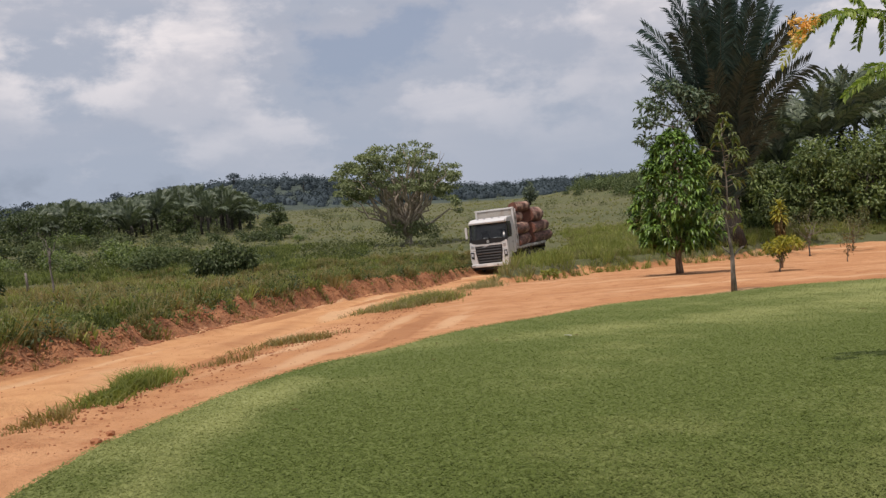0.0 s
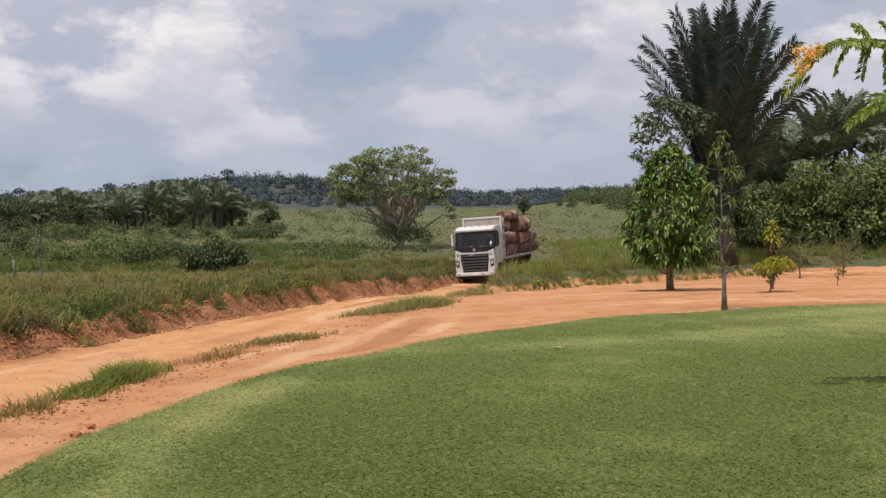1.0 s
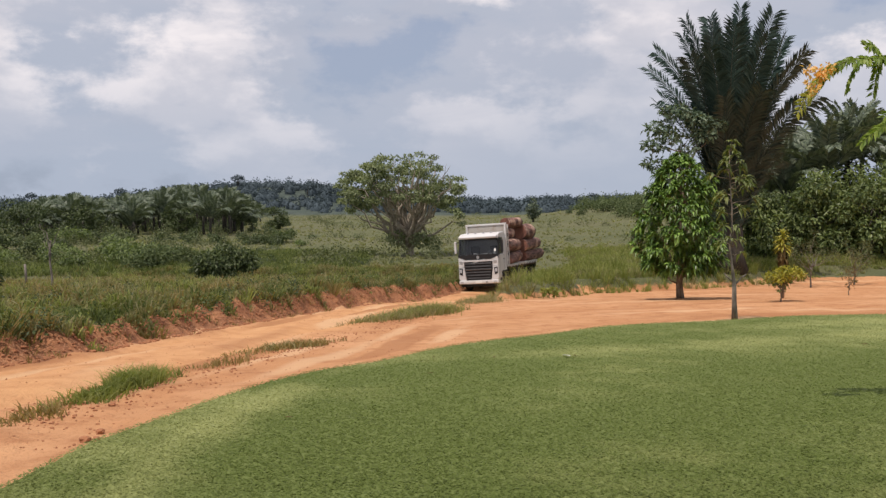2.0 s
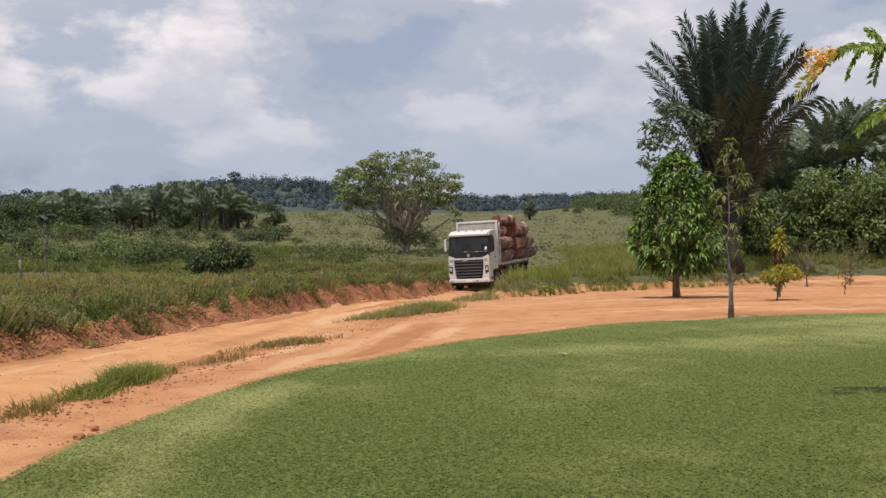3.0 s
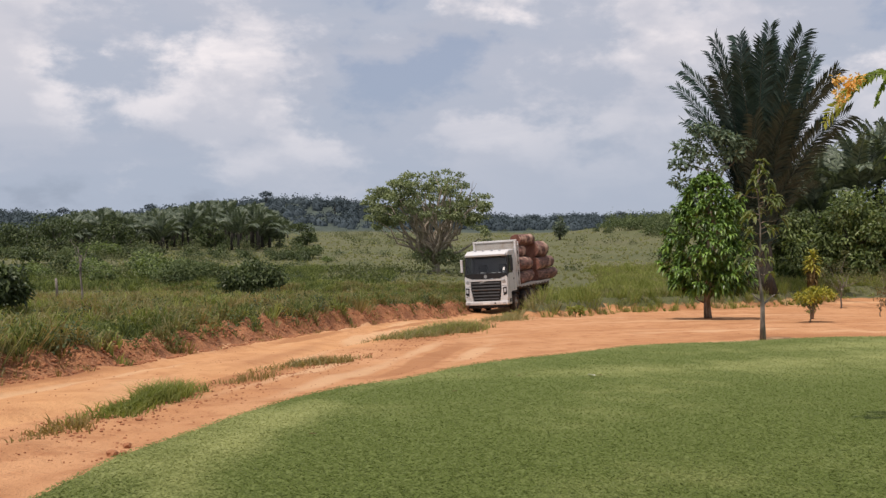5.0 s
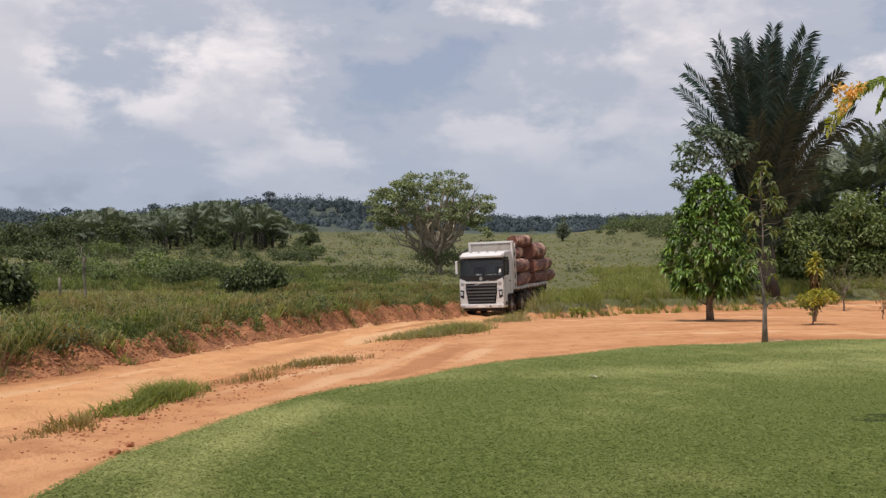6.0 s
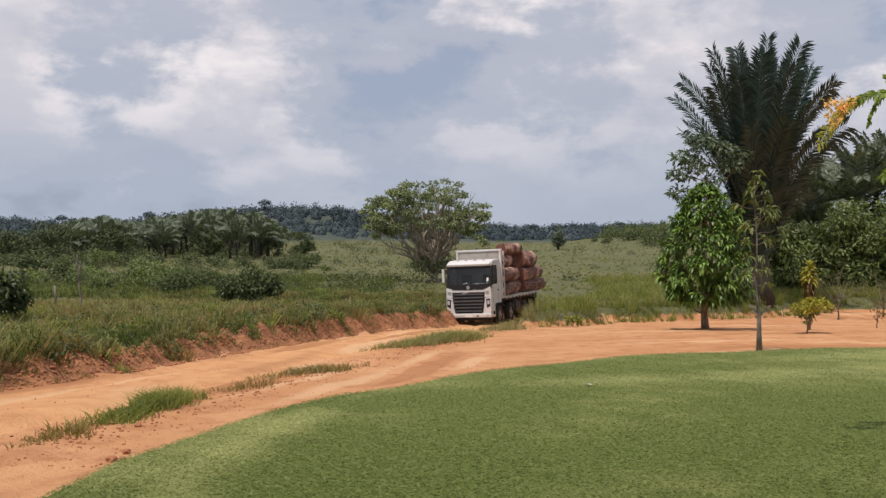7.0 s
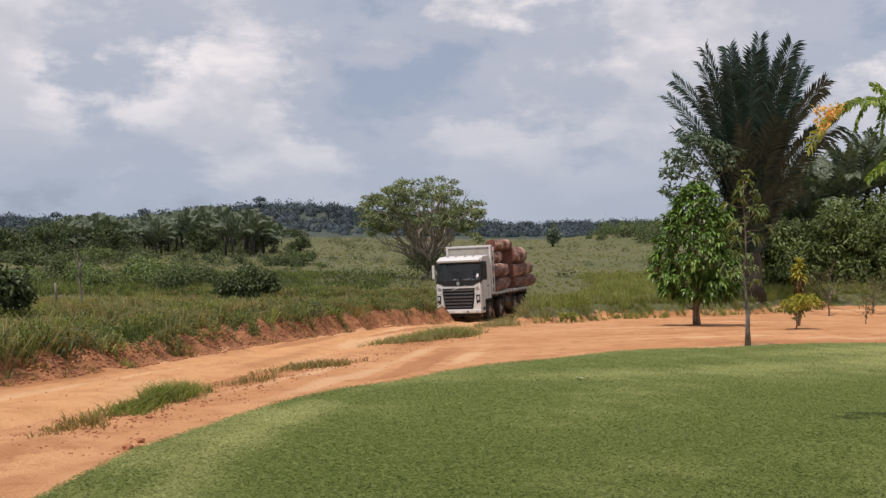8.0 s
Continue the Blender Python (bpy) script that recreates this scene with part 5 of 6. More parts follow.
def frond_mesh(length, lean, seed, leaflet, mat, pairs=46, arch=0.5, width=0.055, hang=0.35, twist=0.0, bare=0.12, untidy=1.0):
    """A palm frond rising along z and arching towards +x: rachis and two rows of leaflets, turned about the rachis towards its tip."""
    r = np.random.default_rng(seed)
    n = 14
    t = np.linspace(0, 1, n)
    angle = radians(lean) + arch * t ** 2.2
    step = length / (n - 1)
    x = np.concatenate([[0], np.cumsum(np.sin(angle[:-1]) * step)])
    z = np.concatenate([[0], np.cumsum(np.cos(angle[:-1]) * step)])
    y = np.sin(t * 3 + r.uniform(0, 6)) * 0.02 * length * t
    pts = np.column_stack([x, y, z])
    me = limb_mesh("frond", [(pts, np.linspace(0.06, 0.01, n) * length / 9)], "palmbark", 5, 0)
    verts = [tuple(v.co) for v in me.vertices]
    faces = [tuple(p.vertices) for p in me.polygons]
    mats = [0] * len(faces)
    bpy.data.meshes.remove(me)
    for k in range(pairs):
        f = bare + (1 - bare) * (k + r.uniform(-0.2, 0.2)) / pairs
        f = min(max(f, 0.05), 0.995)
        p = np.array([np.interp(f, t, pts[:, j]) for j in range(3)])
        a = np.interp(f, t, angle)
        along, flat = np.array([math.sin(a), 0, math.cos(a)]), np.array([math.cos(a), 0, -math.sin(a)])
        w = twist * f
        row, normal = np.array([0, math.cos(w), 0]) + flat * math.sin(w), np.array([0, -math.sin(w), 0]) + flat * math.cos(w)
        ln = leaflet * (0.70 + 0.5 * math.sin(math.pi * min(1, 0.18 + 0.8 * f)))
        for s in (-1, 1):
            way = along * (0.75 + untidy * r.uniform(-0.2, 0.2)) + row * s * (0.78 + untidy * r.uniform(-0.2, 0.2)) + normal * (-0.12 + untidy * r.uniform(-0.25, 0.35))
            way /= np.linalg.norm(way)
            tip = p + way * ln * r.uniform(0.88, 1.08) + np.array([0, 0, -hang * ln * r.uniform(0.5, 1.4)])
            mid = p + way * ln * 0.5
            across = np.cross(way, normal) + r.normal(0, 0.25 * untidy, 3)
            across /= np.linalg.norm(across)
            i = len(verts)
            verts += [tuple(p), tuple(mid + across * width * length / 9), tuple(tip), tuple(mid - across * width * length / 9)]
            faces.append((i, i + 1, i + 2, i + 3))
            mats.append(1)
    me = bpy.data.meshes.new("frond")
    me.from_pydata(verts, [], faces)
    me.materials.append(MATERIALS["palmbark"])
    me.materials.append(MATERIALS[mat])
    me.polygons.foreach_set("material_index", np.array(mats, np.int32))
    return me


def build_big_palm():
    x, y = 18.75, 54.2
    palm = tagged(new("babassu_palm"), "huge dark babassu palm with upswept feathery fronds", "palm")
    palm.matrix_basis = pose(x, y, float(land(x, y)) - 0.05) @ Matrix.Scale(1.12, 4)
    put("trunk", limb_mesh("trunk", [([(0, 0, 0), (0, 0, 1.0), (0.05, 0, 2.2), (0.05, 0, 3.2)], (0.85, 0.7, 0.6, 0.35))], "darkbark", 12, 0.16), palm, "dark trunk wrapped in old leaf bases")
    r = random.Random(5)
    # rings of fronds: count, length, lean, arch, leaflet, root height, how much they differ
    for ring, (count, length, lean, arch, leaflet, root, vary) in enumerate(((7, 11.2, 3.0, 0.12, 1.15, 2.3, 1.5), (10, 11.0, 7.5, 0.36, 1.2, 2.2, 2), (12, 10.4, 10.5, 0.7, 1.2, 2.0, 2.5), (10, 8.6, 12.0, 0.85, 1.2, 1.7, 2.5),
                                                                              (9, 5.4, 8, 0.8, 1.1, 1.2, 3))):
        shapes = [frond_mesh(length * (0.94 + 0.05 * k), lean, 201 + 10 * ring + k, leaflet, "palm", int(length * 13), arch * (0.75 + 0.25 * k), 0.042, 0.18, (-0.9, 0.5, 1.1)[k], 0.2, 0.45) for k in range(3)]
        for k in range(count):
            turn = k * 360 / count + ring * 47 + r.uniform(-9, 9)
            put("frond", shapes[(k + ring) % 3], palm, "", pose(0.25 * math.cos(radians(turn)), 0.25 * math.sin(radians(turn)), root, 0, r.uniform(-vary, vary), turn))


def palm_kinds(mat, seed, length):
    return [frond_mesh(length, 5 + 12 * k, seed + k, length * 0.16, mat, 27, 0.75 + 0.35 * k, 0.2, 0.22, (-0.7, 0.4, 0.9, -0.3)[k], 0.15, 0.35) for k in range(4)]


def small_palm(name, label, x, y, trunk_h, fronds, shapes, seed, group=""):
    r = random.Random(seed)
    palm = tagged(new(name), label, "palm", group)
    palm.matrix_basis = pose(x, y, float(land(x, y)) - 0.1)
    put("trunk", limb_mesh("trunk", [([(0, 0, 0), (r.uniform(-0.1, 0.1), 0, trunk_h * 0.5), (0, 0, trunk_h + 0.3)], (0.24, 0.17, 0.2))], "darkbark", 7), palm)
    for k in range(fronds):
        put("frond", shapes[(k * 4 // fronds) if fronds else 0], palm, "", pose(0, 0, trunk_h, 0, r.uniform(-8, 8), k * 137.5 + r.uniform(-15, 15)))
    return palm


def build_right_wood():
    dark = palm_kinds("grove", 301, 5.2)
    for k, (x, y, h) in enumerate(((36.5, 74, 7.6), (30.8, 68, 6.0), (33.4, 70, 7.0), (28.2, 69, 4.6), (40.5, 78, 7.0), (32.2, 78, 6.0), (29.5, 76, 4.6), (44, 80, 8.5), (37.0, 84, 6.5))):
        small_palm("wood_palm", "dark feathery palm rising from the wood's edge", x, y, h, 18, dark, 310 + k, "palms at the wood's edge")
    spec = ((24.2, 63, 4.9, 2.7, "broad"), (28.2, 64, 5.8, 3.0, "broad"), (32.8, 63.5, 7.4, 3.3, "broad"), (31.6, 62.5, 7.6, 3.4, "broad"), (36.2, 66, 9.2, 3.6, "darkbush"), (28.0, 63, 6.6, 3.0, "broad"), (29.5, 66, 7.0, 3.6, "broad"),
            (24.6, 65, 6.0, 3.2, "darkbush"), (34.5, 64, 7.6, 3.6, "broad"), (38.5, 70, 8.4, 4.0, "darkbush"), (33.0, 72, 8.0, 3.4, "darkbush"),
            (37.0, 62.5, 6.0, 2.9, "broad"), (20.2, 62, 4.2, 2.2, "darkbush"), (43, 68, 9, 4.2, "broad"))
    for k, (x, y, h, w, mat) in enumerate(spec):
        clumps = random_clumps(330 + k, 22, (0, 0, h * 0.52), (w * 0.78, w * 0.7, h * 0.42), w * 0.34)
        leafy_tree("woodland_tree", "leafy green tree at the edge of a dark wood", (x, y), (0, 0, h * 0.5), 0.16, clumps, 3400, (0.34, 0.17), mat, "darkbark", 350 + k, 0.3, limbs=9)
    # the open tree with umbrella leaves before the palm
    clumps = [(-1.5, 0, 6.7, 0.7, 0.5, 0.28), (-1.2, 0.2, 7.6, 0.8, 0.6, 0.3), (-0.4, 0, 8.3, 1.0, 0.6, 0.34), (0.5, 0, 8.0, 0.8, 0.5, 0.3), (-0.7, -0.2, 7.1, 0.6, 0.5, 0.25),
              (0.9, 0.1, 7.2, 0.7, 0.5, 0.3), (-1.6, 0, 5.8, 0.6, 0.5, 0.3), (0.2, 0, 6.5, 0.6, 0.4, 0.25), (1.6, 0.2, 7.7, 0.6, 0.5, 0.3), (-0.9, 0, 5.2, 0.5, 0.4, 0.3)]
    slender = leafy_tree("umbrella_leaf_tree", "slender grey-green tree with tiered umbrella leaves before a palm", (15.3, 51.8), (-0.2, 0, 6.4), 0.09, clumps, 1500, (0.30, 0.14), "grey", "bark", 371, 0.1)
    slender.scale = (1.13, 1.13, 1.13)


def build_pasture_tree():
    x, y = -0.75, 80
    clumps = []
    r = np.random.default_rng(401)
    for k in range(170):
        a, q = r.uniform(0, 6.3), r.uniform(0, 1) ** 0.5
        px, py = math.cos(a) * q * 5.6 - 0.85, math.sin(a) * q * 4.2
        top = 9.3 - (0.055 if px < 0 else 0.12) * (px + 0.2) ** 2 - 0.06 * py * py + r.normal(0, 0.18)
        pz = top - r.uniform(0, 1) ** 1.3 * 4.6 * (1 - 0.3 * q) - 0.35
        s = r.uniform(0.22, 0.56)
        clumps.append((px, py, pz, s * 1.35, s * 1.2, s * 0.5))
    clumps += [(-4.6, 0, 5.0, 0.8, 0.8, 0.5), (3.4, 0, 4.8, 0.8, 0.8, 0.5), (-1.2, -1, 1.6, 0.8, 0.6, 0.7), (0.9, -1, 1.5, 0.9, 0.7, 0.7), (2.0, -1, 1.2, 0.7, 0.6, 0.6)]
    tree = leafy_tree("pasture_tree", "wide flat-crowned pasture tree with pale forked limbs", (x, y), (0.0, 0, 1.5), 0.40, clumps, 17000, (0.27, 0.14), "tree", "palebark", 403, 0.15, limbs=60)
    bare = [(bent(r, (1.5, 0, 4.5), (3.6, 0, 7.9), 6, 0.2), np.linspace(0.07, 0.015, 7)), (bent(r, (2.9, 0, 6.4), (3.3, 0, 8.1), 4, 0.2), np.linspace(0.04, 0.01, 5))]
    put("bare_branch", limb_mesh("bare_branch", bare, "bark", 5), tree, "leafless grey branch tip")


def build_bushes():
    leafy_tree("dark_bush", "rounded dark green bush in the tall grass", (-9.7, 45), (0, 0, 0.6), 0.07, random_clumps(421, 24, (0.1, 0, 1.1), (1.45, 1.1, 0.9), 0.5, 0.85, 0.5), 4200, (0.20, 0.09), "darkbush", "darkbark", 422, 0.2, "bush")
    leafy_tree("dark_bush", "glossy dark green bush in the roadside grass", (-11.75, 23.3), (0, 0, 0.6), 0.06, random_clumps(423, 22, (0, 0, 0.95), (0.95, 0.9, 0.75), 0.36, 0.85, 0.4), 3400, (0.18, 0.09), "darkbush", "darkbark", 424, 0.2, "bush")
    r = np.random.default_rng(430)
    for name, mat, count, label in (("bank_weeds", "darkbush", 190, "dark broad-leaved weeds among the bank grass"), ("young_weeds", "deep", 120, "bright leafy weeds among the bank grass")):
        spots = []
        while len(spots) < count:
            y = r.uniform(12, 58)
            x = float(np.interp(y, FOOT_Y, FOOT_X)) - 0.4 - 9 * r.uniform(0, 1) ** 1.8
            q = r.uniform(0.12, 0.38)
            spots.append((x, y, q, q * r.uniform(1.2, 2.2)))
        stuff(name, scrub_mesh(name, 433 + count, spots, mat, 70, 0.17), label, "weed")
    stick = tagged(new("dead_stem"), "bleached dead forked stem standing in grass", "stem")
    x, y = -13.3, 33.2
    stick.matrix_basis = pose(x, y, float(land(x, y)))
    put("stem", limb_mesh("stem", [(bent(r, (0, 0, 0), (0.05, 0, 1.9), 5), np.linspace(0.05, 0.03, 6))], "post", 6), stick)
    for k in range(5):
        put("twig", limb_mesh("twig", [(bent(r, (0.05, 0, 1.2 + 0.15 * k), (r.uniform(-0.5, 0.5), 0, 1.9 + 0.15 * k), 4, 0.2), np.linspace(0.022, 0.006, 5))], "post", 5), stick)
    for k, (x, y) in enumerate(((-14.3, 33.5), (-19.6, 34))):
        post = new("fence_post", limb_mesh("fence_post", [([(0, 0, -0.3), (0.01, 0, 0.6), (0.03 * (k - 1), 0, 1.05)], (0.05, 0.045, 0.04))], "post", 7, 0.12))
        post.matrix_basis = pose(x, y, float(land(x, y)))
        tagged(post, "weathered round wooden fence post in tall grass", "post", "fence posts")


def scrub_mesh(name, seed, spots, mat, per=26, leaf=0.3, lumpy=1.0):
    """Many bushes of leaf quads; spots are rows of x, y, radius, height."""
    r = np.random.default_rng(seed)
    s = np.asarray(spots)
    idx = np.repeat(np.arange(len(s)), per)
    d = r.normal(0, 1, (len(idx), 3))
    d /= np.linalg.norm(d, axis=1, keepdims=True)
    d[:, 2] = np.abs(d[:, 2]) ** 0.8
    lump = 1 + lumpy * (0.22 * np.sin(d[:, 0] * 5 + idx) + 0.18 * np.sin(d[:, 1] * 7 + idx * 2.3))
    p = np.column_stack([s[idx, 0], s[idx, 1], land(s[idx, 0], s[idx, 1])])
    p = p + d * (lump * r.uniform(0.55, 1.0, len(idx)))[:, None] * np.column_stack([s[idx, 2], s[idx, 2], s[idx, 3]])
    v, f = leaf_arrays(r, p, d, leaf, leaf * 0.62, 0.1, 0.8, 0.8)
    scale = (s[idx, 2] ** 0.6)
    centre = np.repeat(p, 4, axis=0)
    v = centre + (v - centre) * np.repeat(scale, 4)[:, None]
    return mesh_from(name, v, f, mat)


def build_field_scrub():
    r = np.random.default_rng(440)
    spots = []
    while len(spots) < 300:
        y = 62 * (330 / 62) ** r.uniform(0, 1)
        x = r.uniform(-0.6, 0.6) * y
        if (-3 < left_of_road(x, y) < 3) or waves(x, y, 40, 71) + r.normal(0, 0.5) < (0.9 if x > 0.02 * y else -0.1):
            continue
        s = r.uniform(0.5, 1.3) * (1 + y / 260)
        spots.append((x, y, s, s * r.uniform(0.7, 1.1)))
    stuff("field_scrub", scrub_mesh("field_scrub", 441, spots, "scrub", 170, 0.18), "low green scrub dotted over the field", "scrub")
    spots = []
    while len(spots) < 300:  # thick growth before the palm grove
        y = r.uniform(100, 240)
        f = r.uniform(-0.58, -0.14)
        x = f * y
        s = r.uniform(0.5, 1.55) * float(np.interp(f, (-0.35, -0.17, -0.13), (1.0, 0.7, 0.4)))
        s *= 1 + 0.7 * float(smooth(150, 215, y))
        if waves(x, y, 30, 73) + r.normal(0, 0.3) < -0.35:
            continue
        spots.append((x, y, s, s * r.uniform(0.9, 1.3)))
    stuff("grove_undergrowth", scrub_mesh("grove_undergrowth", 443, spots, "darkbush", 260, 0.26), "thick dark undergrowth before a palm grove", "scrub")
    spots = [(r.uniform(-0.3, 0.45) * y, y, s, s * 0.9) for y, s in zip(62 * 4.5 ** r.uniform(0, 1, 50), r.uniform(0.4, 1.4, 50))]
    spots = [q for q in spots if not (-3 < left_of_road(q[0], q[1]) < 2 and q[1] < 70)]
    stuff("dark_scrub", scrub_mesh("dark_scrub", 449, spots, "darkbush", 260, 0.15), "darker bushes scattered in the field", "scrub")
    spots = []
    while len(spots) < 430:  # the bushy hill
        y = r.uniform(120, 240)
        x = r.uniform(0.13, 0.56) * y
        f = x / y
        if f < 0.165 and r.uniform() < 0.85 or y < float(np.interp(f, (0.15, 0.24, 0.4), (185, 150, 120))) and r.uniform() < 0.85:
            continue  # the open flank of the hill
        s = r.uniform(0.9, 2.3) * (0.6 + 0.7 * (f > 0.18))
        spots.append((x, y, s, s * r.uniform(0.8, 1.3)))
    stuff("hill_scrub", scrub_mesh("hill_scrub", 445, spots, "hillbush", 210, 0.25), "green bushes covering a low hill", "scrub")
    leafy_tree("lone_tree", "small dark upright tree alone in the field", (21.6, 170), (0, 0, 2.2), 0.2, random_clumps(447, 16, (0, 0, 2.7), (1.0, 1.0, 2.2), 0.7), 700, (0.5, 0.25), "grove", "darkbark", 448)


def build_middle_bushes():
    """Leafy bushes between the roadside grass and the grove, each its own thing."""
    r = np.random.default_rng(470)
    kinds = []
    for k, (mat, label) in enumerate((("broad", "rounded leafy green bush in the rough field"), ("hillbush", "dull green bush in the rough field"), ("darkbush", "dark dense bush in the rough field"))):
        for q in range(2):
            clumps = random_clumps(480 + 2 * k + q, 13, (0, 0, 0.62), (0.95, 0.9, 0.5), 0.4, 0.8, 0.4)
            stem = limb_mesh("stem", [(bent(r, (0, 0, -0.1), c[:3], 3, 0.15), np.linspace(0.03, 0.01, 4)) for c in clumps[:6]], "darkbark", 5)
            kinds.append((stem, crown_mesh("crown", 490 + 2 * k + q, clumps, 1100, 0.17, 0.10, mat, 0.15), label))

    def plant_bush(x, y, size, kind):
        stem, crown, label = kinds[kind]
        bush = tagged(new("field_bush"), label, "bush", "bushes in the field")
        bush.matrix_basis = pose(x, y, float(land(x, y)) - 0.05, 0, 0, r.uniform(0, 360)) @ Matrix.Diagonal((size * r.uniform(1.0, 1.5), size, size * r.uniform(0.8, 1.1), 1))
        put("stem", stem, bush)
        put("crown", crown, bush)
    for x, y, size in ((-25.5, 66, 1.1), (-23.8, 63, 0.9), (-22.0, 68, 1.3), (-20.0, 65, 1.0), (-18.2, 70, 1.2), (-27.5, 70, 1.4), (-30.5, 68, 1.1), (-16.0, 73, 1.0), (-33.0, 72, 1.2), (-21.0, 74, 1.3), (-25.0, 77, 1.5)):
        plant_bush(x, y, size, int(r.integers(0, 4)))
    made = 0
    while made < 24:
        y, f = r.uniform(60, 118), r.uniform(-0.56, -0.10)
        x = f * y
        if left_of_road(x, y) < 5 or waves(x, y, 22, 75) + r.normal(0, 0.4) < 0.1 or (f > -0.25 and r.uniform() < 0.7) or abs(x + 9.7 * y / 45) < 3:
            continue
        plant_bush(x, y, r.uniform(0.5, 1.35) * (0.75 + y / 190), int(r.choice(6, p=(0.15, 0.15, 0.2, 0.2, 0.15, 0.15))))
        made += 1


def build_grove():
    for k, (x, y, h, w) in enumerate(((-51, 119, 5.4, 3.4), (-57, 124, 5.2, 3.8), (-46, 126, 5.0, 3.0), (-63, 128, 4.6, 3.6), (-36, 138, 4.2, 2.8), (-30, 150, 4.8, 3.0), (-24.5, 158, 4.0, 2.6))):
        leafy_tree("grove_tree", "dark broad-leaved tree before the palm grove", (x, y), (0, 0, h * 0.45), 0.16, random_clumps(540 + k, 20, (0, 0, h * 0.5), (w * 0.8, w * 0.7, h * 0.42), w * 0.32), 2200, (0.36, 0.2), "darkbush", "darkbark", 560 + k, 0.2, limbs=6)
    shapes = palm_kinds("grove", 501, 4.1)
    r = random.Random(502)
    count = 0
    while count < 205:
        y = r.uniform(128, 262)
        x = r.uniform(-0.58, -0.15) * y
        f = x / y
        line = np.interp(f, (-0.49, -0.443, -0.407, -0.376, -0.355, -0.319, -0.295, -0.271, -0.21, -0.192, -0.156), (0.012, 0.017, 0.027, 0.031, 0.025, 0.030, 0.031, 0.037, 0.038, 0.029, 0.004))
        top = 4.2 + line * y * r.choice((r.uniform(0.3, 0.85), r.uniform(0.8, 1.06)))
        h = top - float(land(x, y)) - 4.1
        if h < 0.8:
            continue
        small_palm("grove_palm", "feathery green palm standing in a dense grove", x, y, min(h, 9.0), 14, shapes, 510 + count, "palms in the grove")
        count += 1


def build_far_forest():
    r = np.random.default_rng(601)
    ico = bmesh.new()
    bmesh.ops.create_icosphere(ico, subdivisions=1, radius=1.0)
    bv = np.array([v.co for v in ico.verts])
    bf = np.array([[v.index for v in f.verts] for f in ico.faces])
    ico.free()
    n = 12000
    y = r.uniform(390, 780, n)
    x = r.uniform(-0.62, 0.62, n) * y
    keep = (land(x, y) > 5.6) | (r.uniform(0, 1, n) < 0.12)
    x, y = x[keep][:2500], y[keep][:2500]
    s = r.uniform(2.6, 5.6, len(x))
    lumps = bv[None] * (0.68 + r.uniform(-0.08, 0.08, (len(x), len(bv))))[..., None]
    v = lumps * s[:, None, None] * np.array([1, 1, 1.15]) + np.column_stack([x, y, land(x, y)])[:, None]
    f = bf[None] + (np.arange(len(x)) * len(bv))[:, None, None]
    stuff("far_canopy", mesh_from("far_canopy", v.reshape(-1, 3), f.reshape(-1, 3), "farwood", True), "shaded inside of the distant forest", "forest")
    stuff("far_forest", scrub_mesh("far_forest", 602, np.column_stack([x, y, s * 0.90, s * 1.14]), "farwood", 66, 0.55, 0.3), "rain forest on distant hills, bluish haze put into its green", "forest")
    for k, (x, y, h) in enumerate(((-54, 450, 8.5), (-168, 520, 5.5), (-235, 560, 6.5), (-98, 500, 8), (60, 600, 4.0), (120, 620, 4.5))):
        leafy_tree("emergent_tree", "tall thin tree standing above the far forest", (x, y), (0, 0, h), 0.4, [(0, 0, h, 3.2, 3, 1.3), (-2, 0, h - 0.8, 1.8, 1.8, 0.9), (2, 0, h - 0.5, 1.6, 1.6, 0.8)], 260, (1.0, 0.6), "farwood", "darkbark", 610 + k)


def pinnate_leaf(name, parent, base, tip, mat, pairs, leaflet, sag=0.06):
    """A feathered leaf: a thin midrib and paired leaflets, one part."""
    r = np.random.default_rng(int(abs(base[0] * 131 + tip[2] * 977 + tip[0] * 53)) % 9999)
    base, tip = np.array(base, float), np.array(tip, float)
    n = 8
    t = np.linspace(0, 1, n)
    pts = base + (tip - base) * t[:, None] + np.array([0, 0, 1]) * (sag * 4 * t * (1 - t))[:, None]
    centres, ways = [], []
    along = (tip - base) / np.linalg.norm(tip - base)
    across = np.cross(along, (0, 0, 1))
    across = across / (np.linalg.norm(across) + 1e-9) * 0.8 + np.array((0.0, -0.3, 0.0))
    for k in range(pairs):
        f = 0.08 + 0.92 * k / pairs
        p = np.array([np.interp(f, t, pts[:, j]) for j in range(3)])
        for s in (-1, 1):
            centres.append(p)
            ways.append(along * 0.5 + s * np.array((across[0], across[1], across[2] + 0.55)))
    v, f = leaf_arrays(r, np.array(centres), np.array(ways), leaflet, leaflet * 0.42, 0.35, 0.16)
    stem_v, stem_f = tube(pts, np.linspace(0.006, 0.002, n), 5)
    me = bpy.data.meshes.new(name)
    me.from_pydata([tuple(q) for q in v] + [tuple(q) for q in stem_v], [], [tuple(g) for g in f.tolist()] + [tuple(dict.fromkeys(i + len(v) for i in g)) for g in stem_f])
    me.materials.append(MATERIALS[mat])
    return put(name, me, parent)


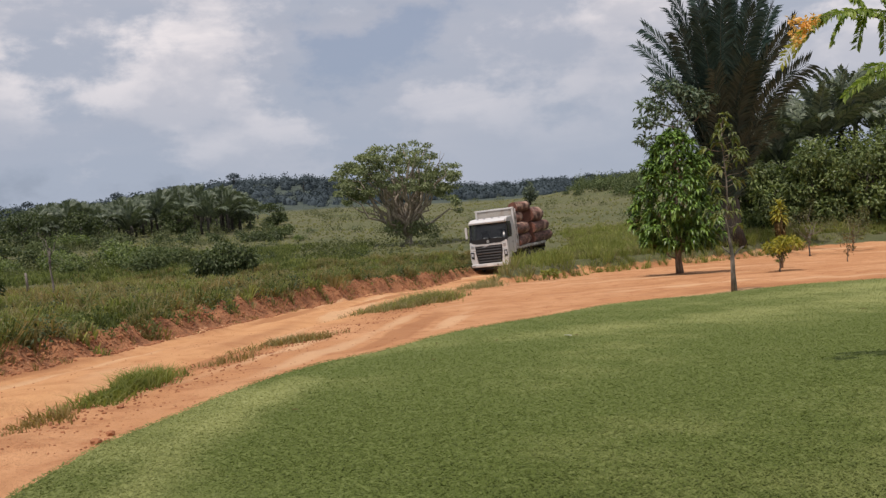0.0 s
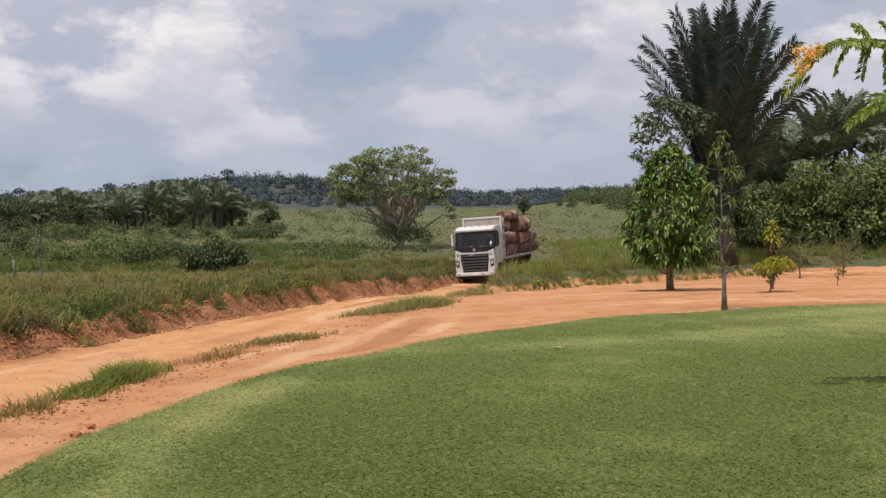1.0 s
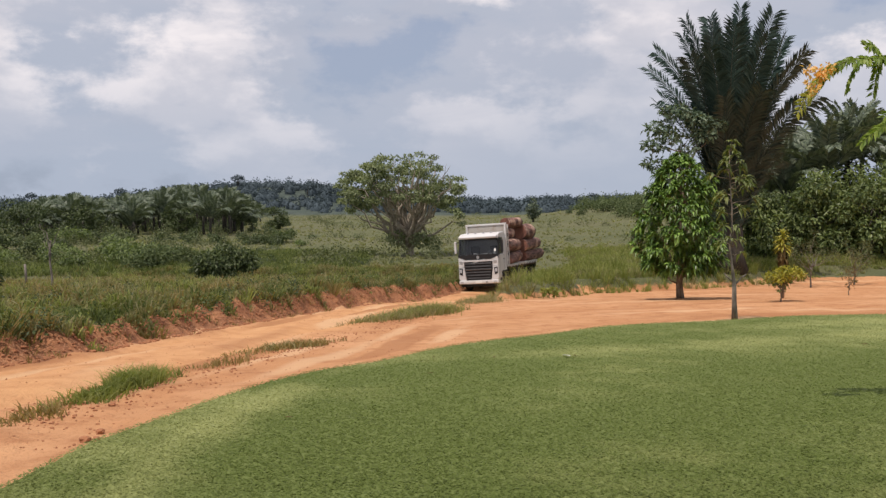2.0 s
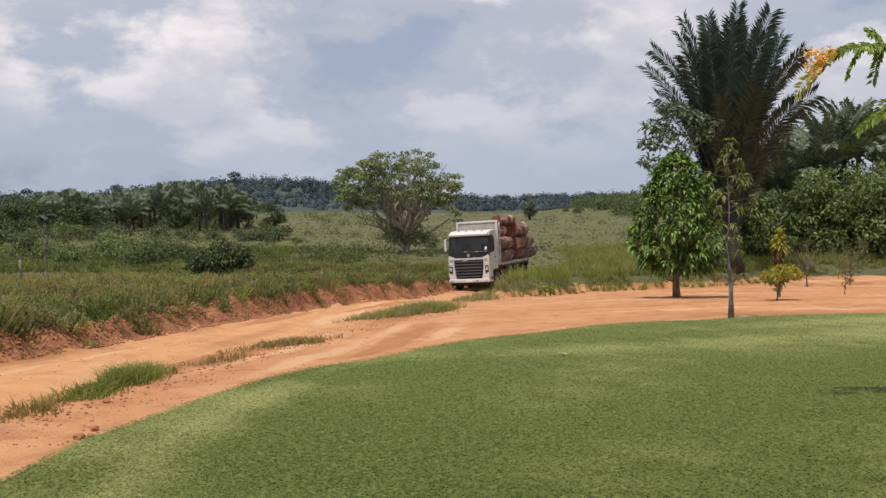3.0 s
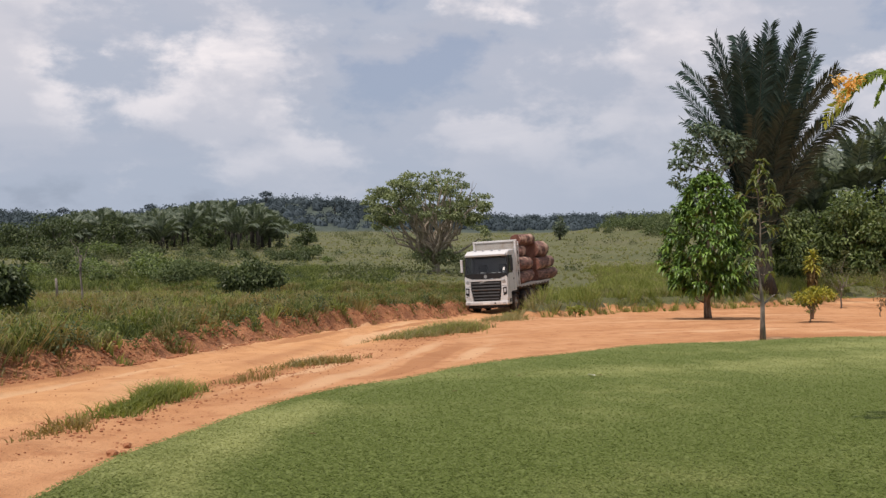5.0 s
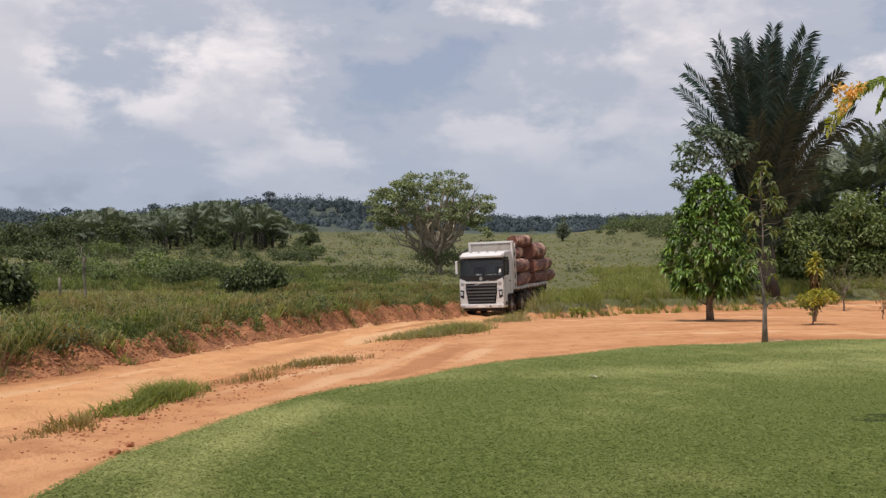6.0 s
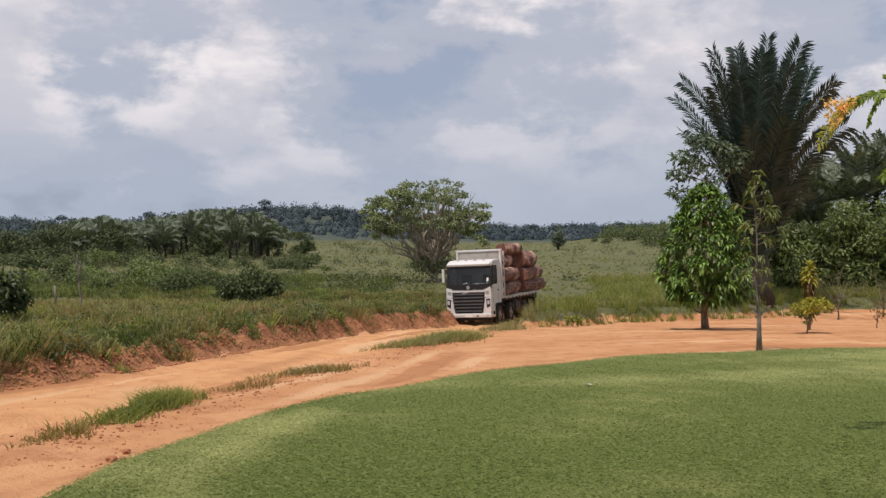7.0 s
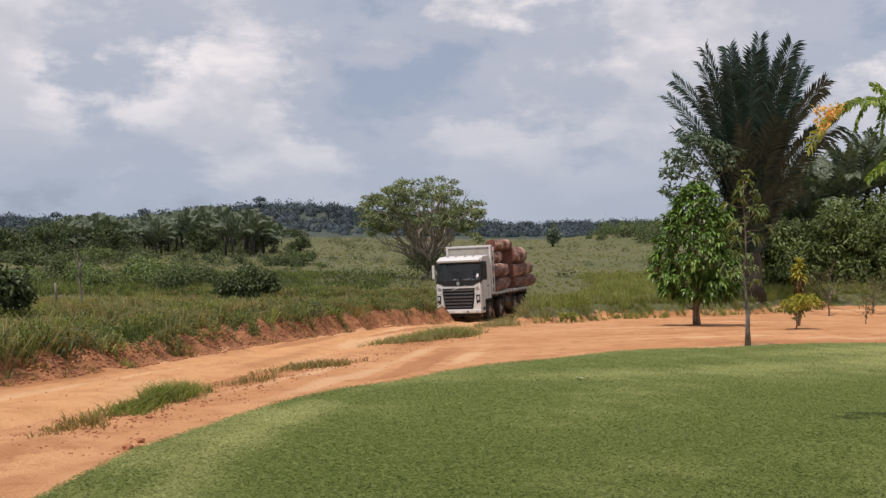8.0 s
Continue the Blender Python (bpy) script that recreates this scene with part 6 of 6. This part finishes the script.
def build_flower_tree():
    """The tree whose flowering branch reaches into view."""
    d = 9.0
    base = (6.6, 8.6)
    ground = float(land(*base))
    tree = tagged(new("flowering_tree"), "branch of feathery yellow-green leaves with orange flowers", "tree")
    tree.matrix_basis = pose(base[0], base[1], ground)

    def at(px, py, dd=d):  # from bearings, tangents right and up, to the tree's own space
        return (px * dd - base[0], dd - base[1], 4.2 + py * dd - ground)
    r = np.random.default_rng(701)
    put("trunk", limb_mesh("trunk", [(bent(r, (0, 0, 0), (-0.1, 0.2, 3.2), 5), np.linspace(0.1, 0.06, 6))], "bark", 8), tree)
    fork = (-0.1, 0.2, 3.2)
    ways = [[fork, at(0.60, 0.135), at(0.53, 0.158), at(0.485, 0.166), at(0.452, 0.158)], [fork, at(0.62, 0.10), at(0.55, 0.10), at(0.525, 0.098)]]
    boughs = []
    for w in ways:
        me = limb_mesh("bough", [([np.array(p) - np.array(fork) for p in w], np.linspace(0.035, 0.008, len(w)))], "bark", 6)
        boughs.append(put("bough", me, tree, "", pose(*fork)))
    for b, t in (((0.500, 0.160), (0.447, 0.152)), ((0.530, 0.157), (0.474, 0.160)), ((0.560, 0.150), (0.503, 0.163)), ((0.470, 0.163), (0.430, 0.136)), ((0.455, 0.158), (0.413, 0.106)), ((0.465, 0.160), (0.427, 0.118)),
                 ((0.485, 0.165), (0.468, 0.130)), ((0.505, 0.163), (0.497, 0.124)), ((0.525, 0.159), (0.527, 0.122)), ((0.545, 0.153), (0.552, 0.118)), ((0.510, 0.162), (0.488, 0.178)), ((0.535, 0.157), (0.518, 0.184)),
                 ((0.560, 0.150), (0.550, 0.182)), ((0.535, 0.100), (0.482, 0.070)), ((0.550, 0.100), (0.498, 0.083)), ((0.560, 0.100), (0.534, 0.066)), ((0.545, 0.100), (0.508, 0.100)), ((0.585, 0.118), (0.556, 0.086))):
        bough = boughs[1 if b[1] < 0.12 else 0]
        start, end = (np.array(at(*b)) - fork, np.array(at(t[0], t[1], d + r.uniform(-0.2, 0.2))) - fork)
        pinnate_leaf("pinnate_leaf", bough, tuple(start), tuple(end), "croton" if t[0] < 0.43 else "pinnate", 30, 0.085, 0.07)
    for k in range(8):
        p = np.array(at(0.434 + r.uniform(-0.013, 0.014), 0.143 + r.uniform(-0.018, 0.014), d - 0.3)) - fork
        put("blossom", crown_mesh("blossom", 720 + k, [(*p, 0.045, 0.045, 0.04)], 20, 0.055, 0.035, "petal", 0.1, 0.6, 0.1), boughs[0], "ragged orange blossom")
    return boughs, fork


def build_litter():
    r = random.Random(801)
    for k, (x, y, size) in enumerate(((2.26, 14.15, 0.15), (2.4, 14.2, 0.07), (1.15, 14.3, 0.06), (3.4, 15.0, 0.07), (0.12, 12.3, 0.06), (0.2, 14.5, 0.04), (4.6, 13.1, 0.05), (7.6, 15.4, 0.07), (-1.3, 8.9, 0.05), (5.8, 17.0, 0.06))):
        bm = bmesh.new()
        pts = [(-0.5, 0, 0), (-0.2, 0.16, 0.05), (0.2, 0.14, 0.06), (0.5, 0, 0.03), (0.2, -0.15, 0.07), (-0.2, -0.16, 0.04)]
        vs = [bm.verts.new((px * size * 1.6, py * size * 1.6, pz * size * 2)) for px, py, pz in pts]
        bm.faces.new(vs)
        leaf = new("fallen_leaf", bm_mesh("fallen_leaf", bm, "paper" if k == 0 else "brownleaf"))
        leaf.modifiers.new("thickness", "SOLIDIFY").thickness = 0.003
        leaf.matrix_basis = pose(x, y, float(lawn_height(x, y)) + 0.025, r.uniform(-12, 12), r.uniform(-12, 12), r.uniform(0, 360))
        tagged(leaf, "dry curled fallen leaf lying on the lawn", "leaf", "fallen leaves")


build_mango()
build_sapling()
build_yard_plants()
build_big_palm()
build_right_wood()
build_pasture_tree()
build_bushes()
build_field_scrub()
build_middle_bushes()
build_grove()
build_far_forest()
flower_boughs, flower_fork = build_flower_tree()
build_litter()


# ---- what moves ----
def motions():
    rows = [(row[0], truck_pose(row)) for row in TRUCK_ROWS]
    walk(log_truck, rows)
    for log, local in truck_logs:
        walk(log, [(t, m @ local) for t, m in rows])
    # the flowering boughs bob in the wind: seconds and degrees
    bob = [(0.0, 3.6), (0.5, 0.0), (1.0, 2.0), (1.5, -1.3), (2.2, 0.8), (3.0, 2.8), (3.5, -2.1), (4.0, 2.8), (4.5, 0.4), (5.0, 2.0), (5.7, 0.6), (6.5, 1.5), (7.0, 0.0), (7.5, -0.1), (8.0, 0.3)]
    x, y, z = flower_fork
    for bough in flower_boughs:
        walk(bough, [(t, pose(x + float(np.interp(t, (0, 7, 7.5, 8), (0, 0, 0.07, 0.13))), y, z, 0, turn, 0)) for t, turn in bob])
    gone, turns = 0.0, []
    for a, b in zip(TRUCK_ROWS[:1] + TRUCK_ROWS[:-1], TRUCK_ROWS):
        gone += math.hypot(b[1] - a[1], b[2] - a[2])
        turns.append((b[0], math.degrees(gone / 0.5)))
    fine = np.arange(0, 8.01, 0.5)
    for wheel, x, y in truck_wheels:
        walk(wheel, [(float(t), pose(x, y, 0.5, float(np.interp(t, *zip(*turns))))) for t in fine])


motions()
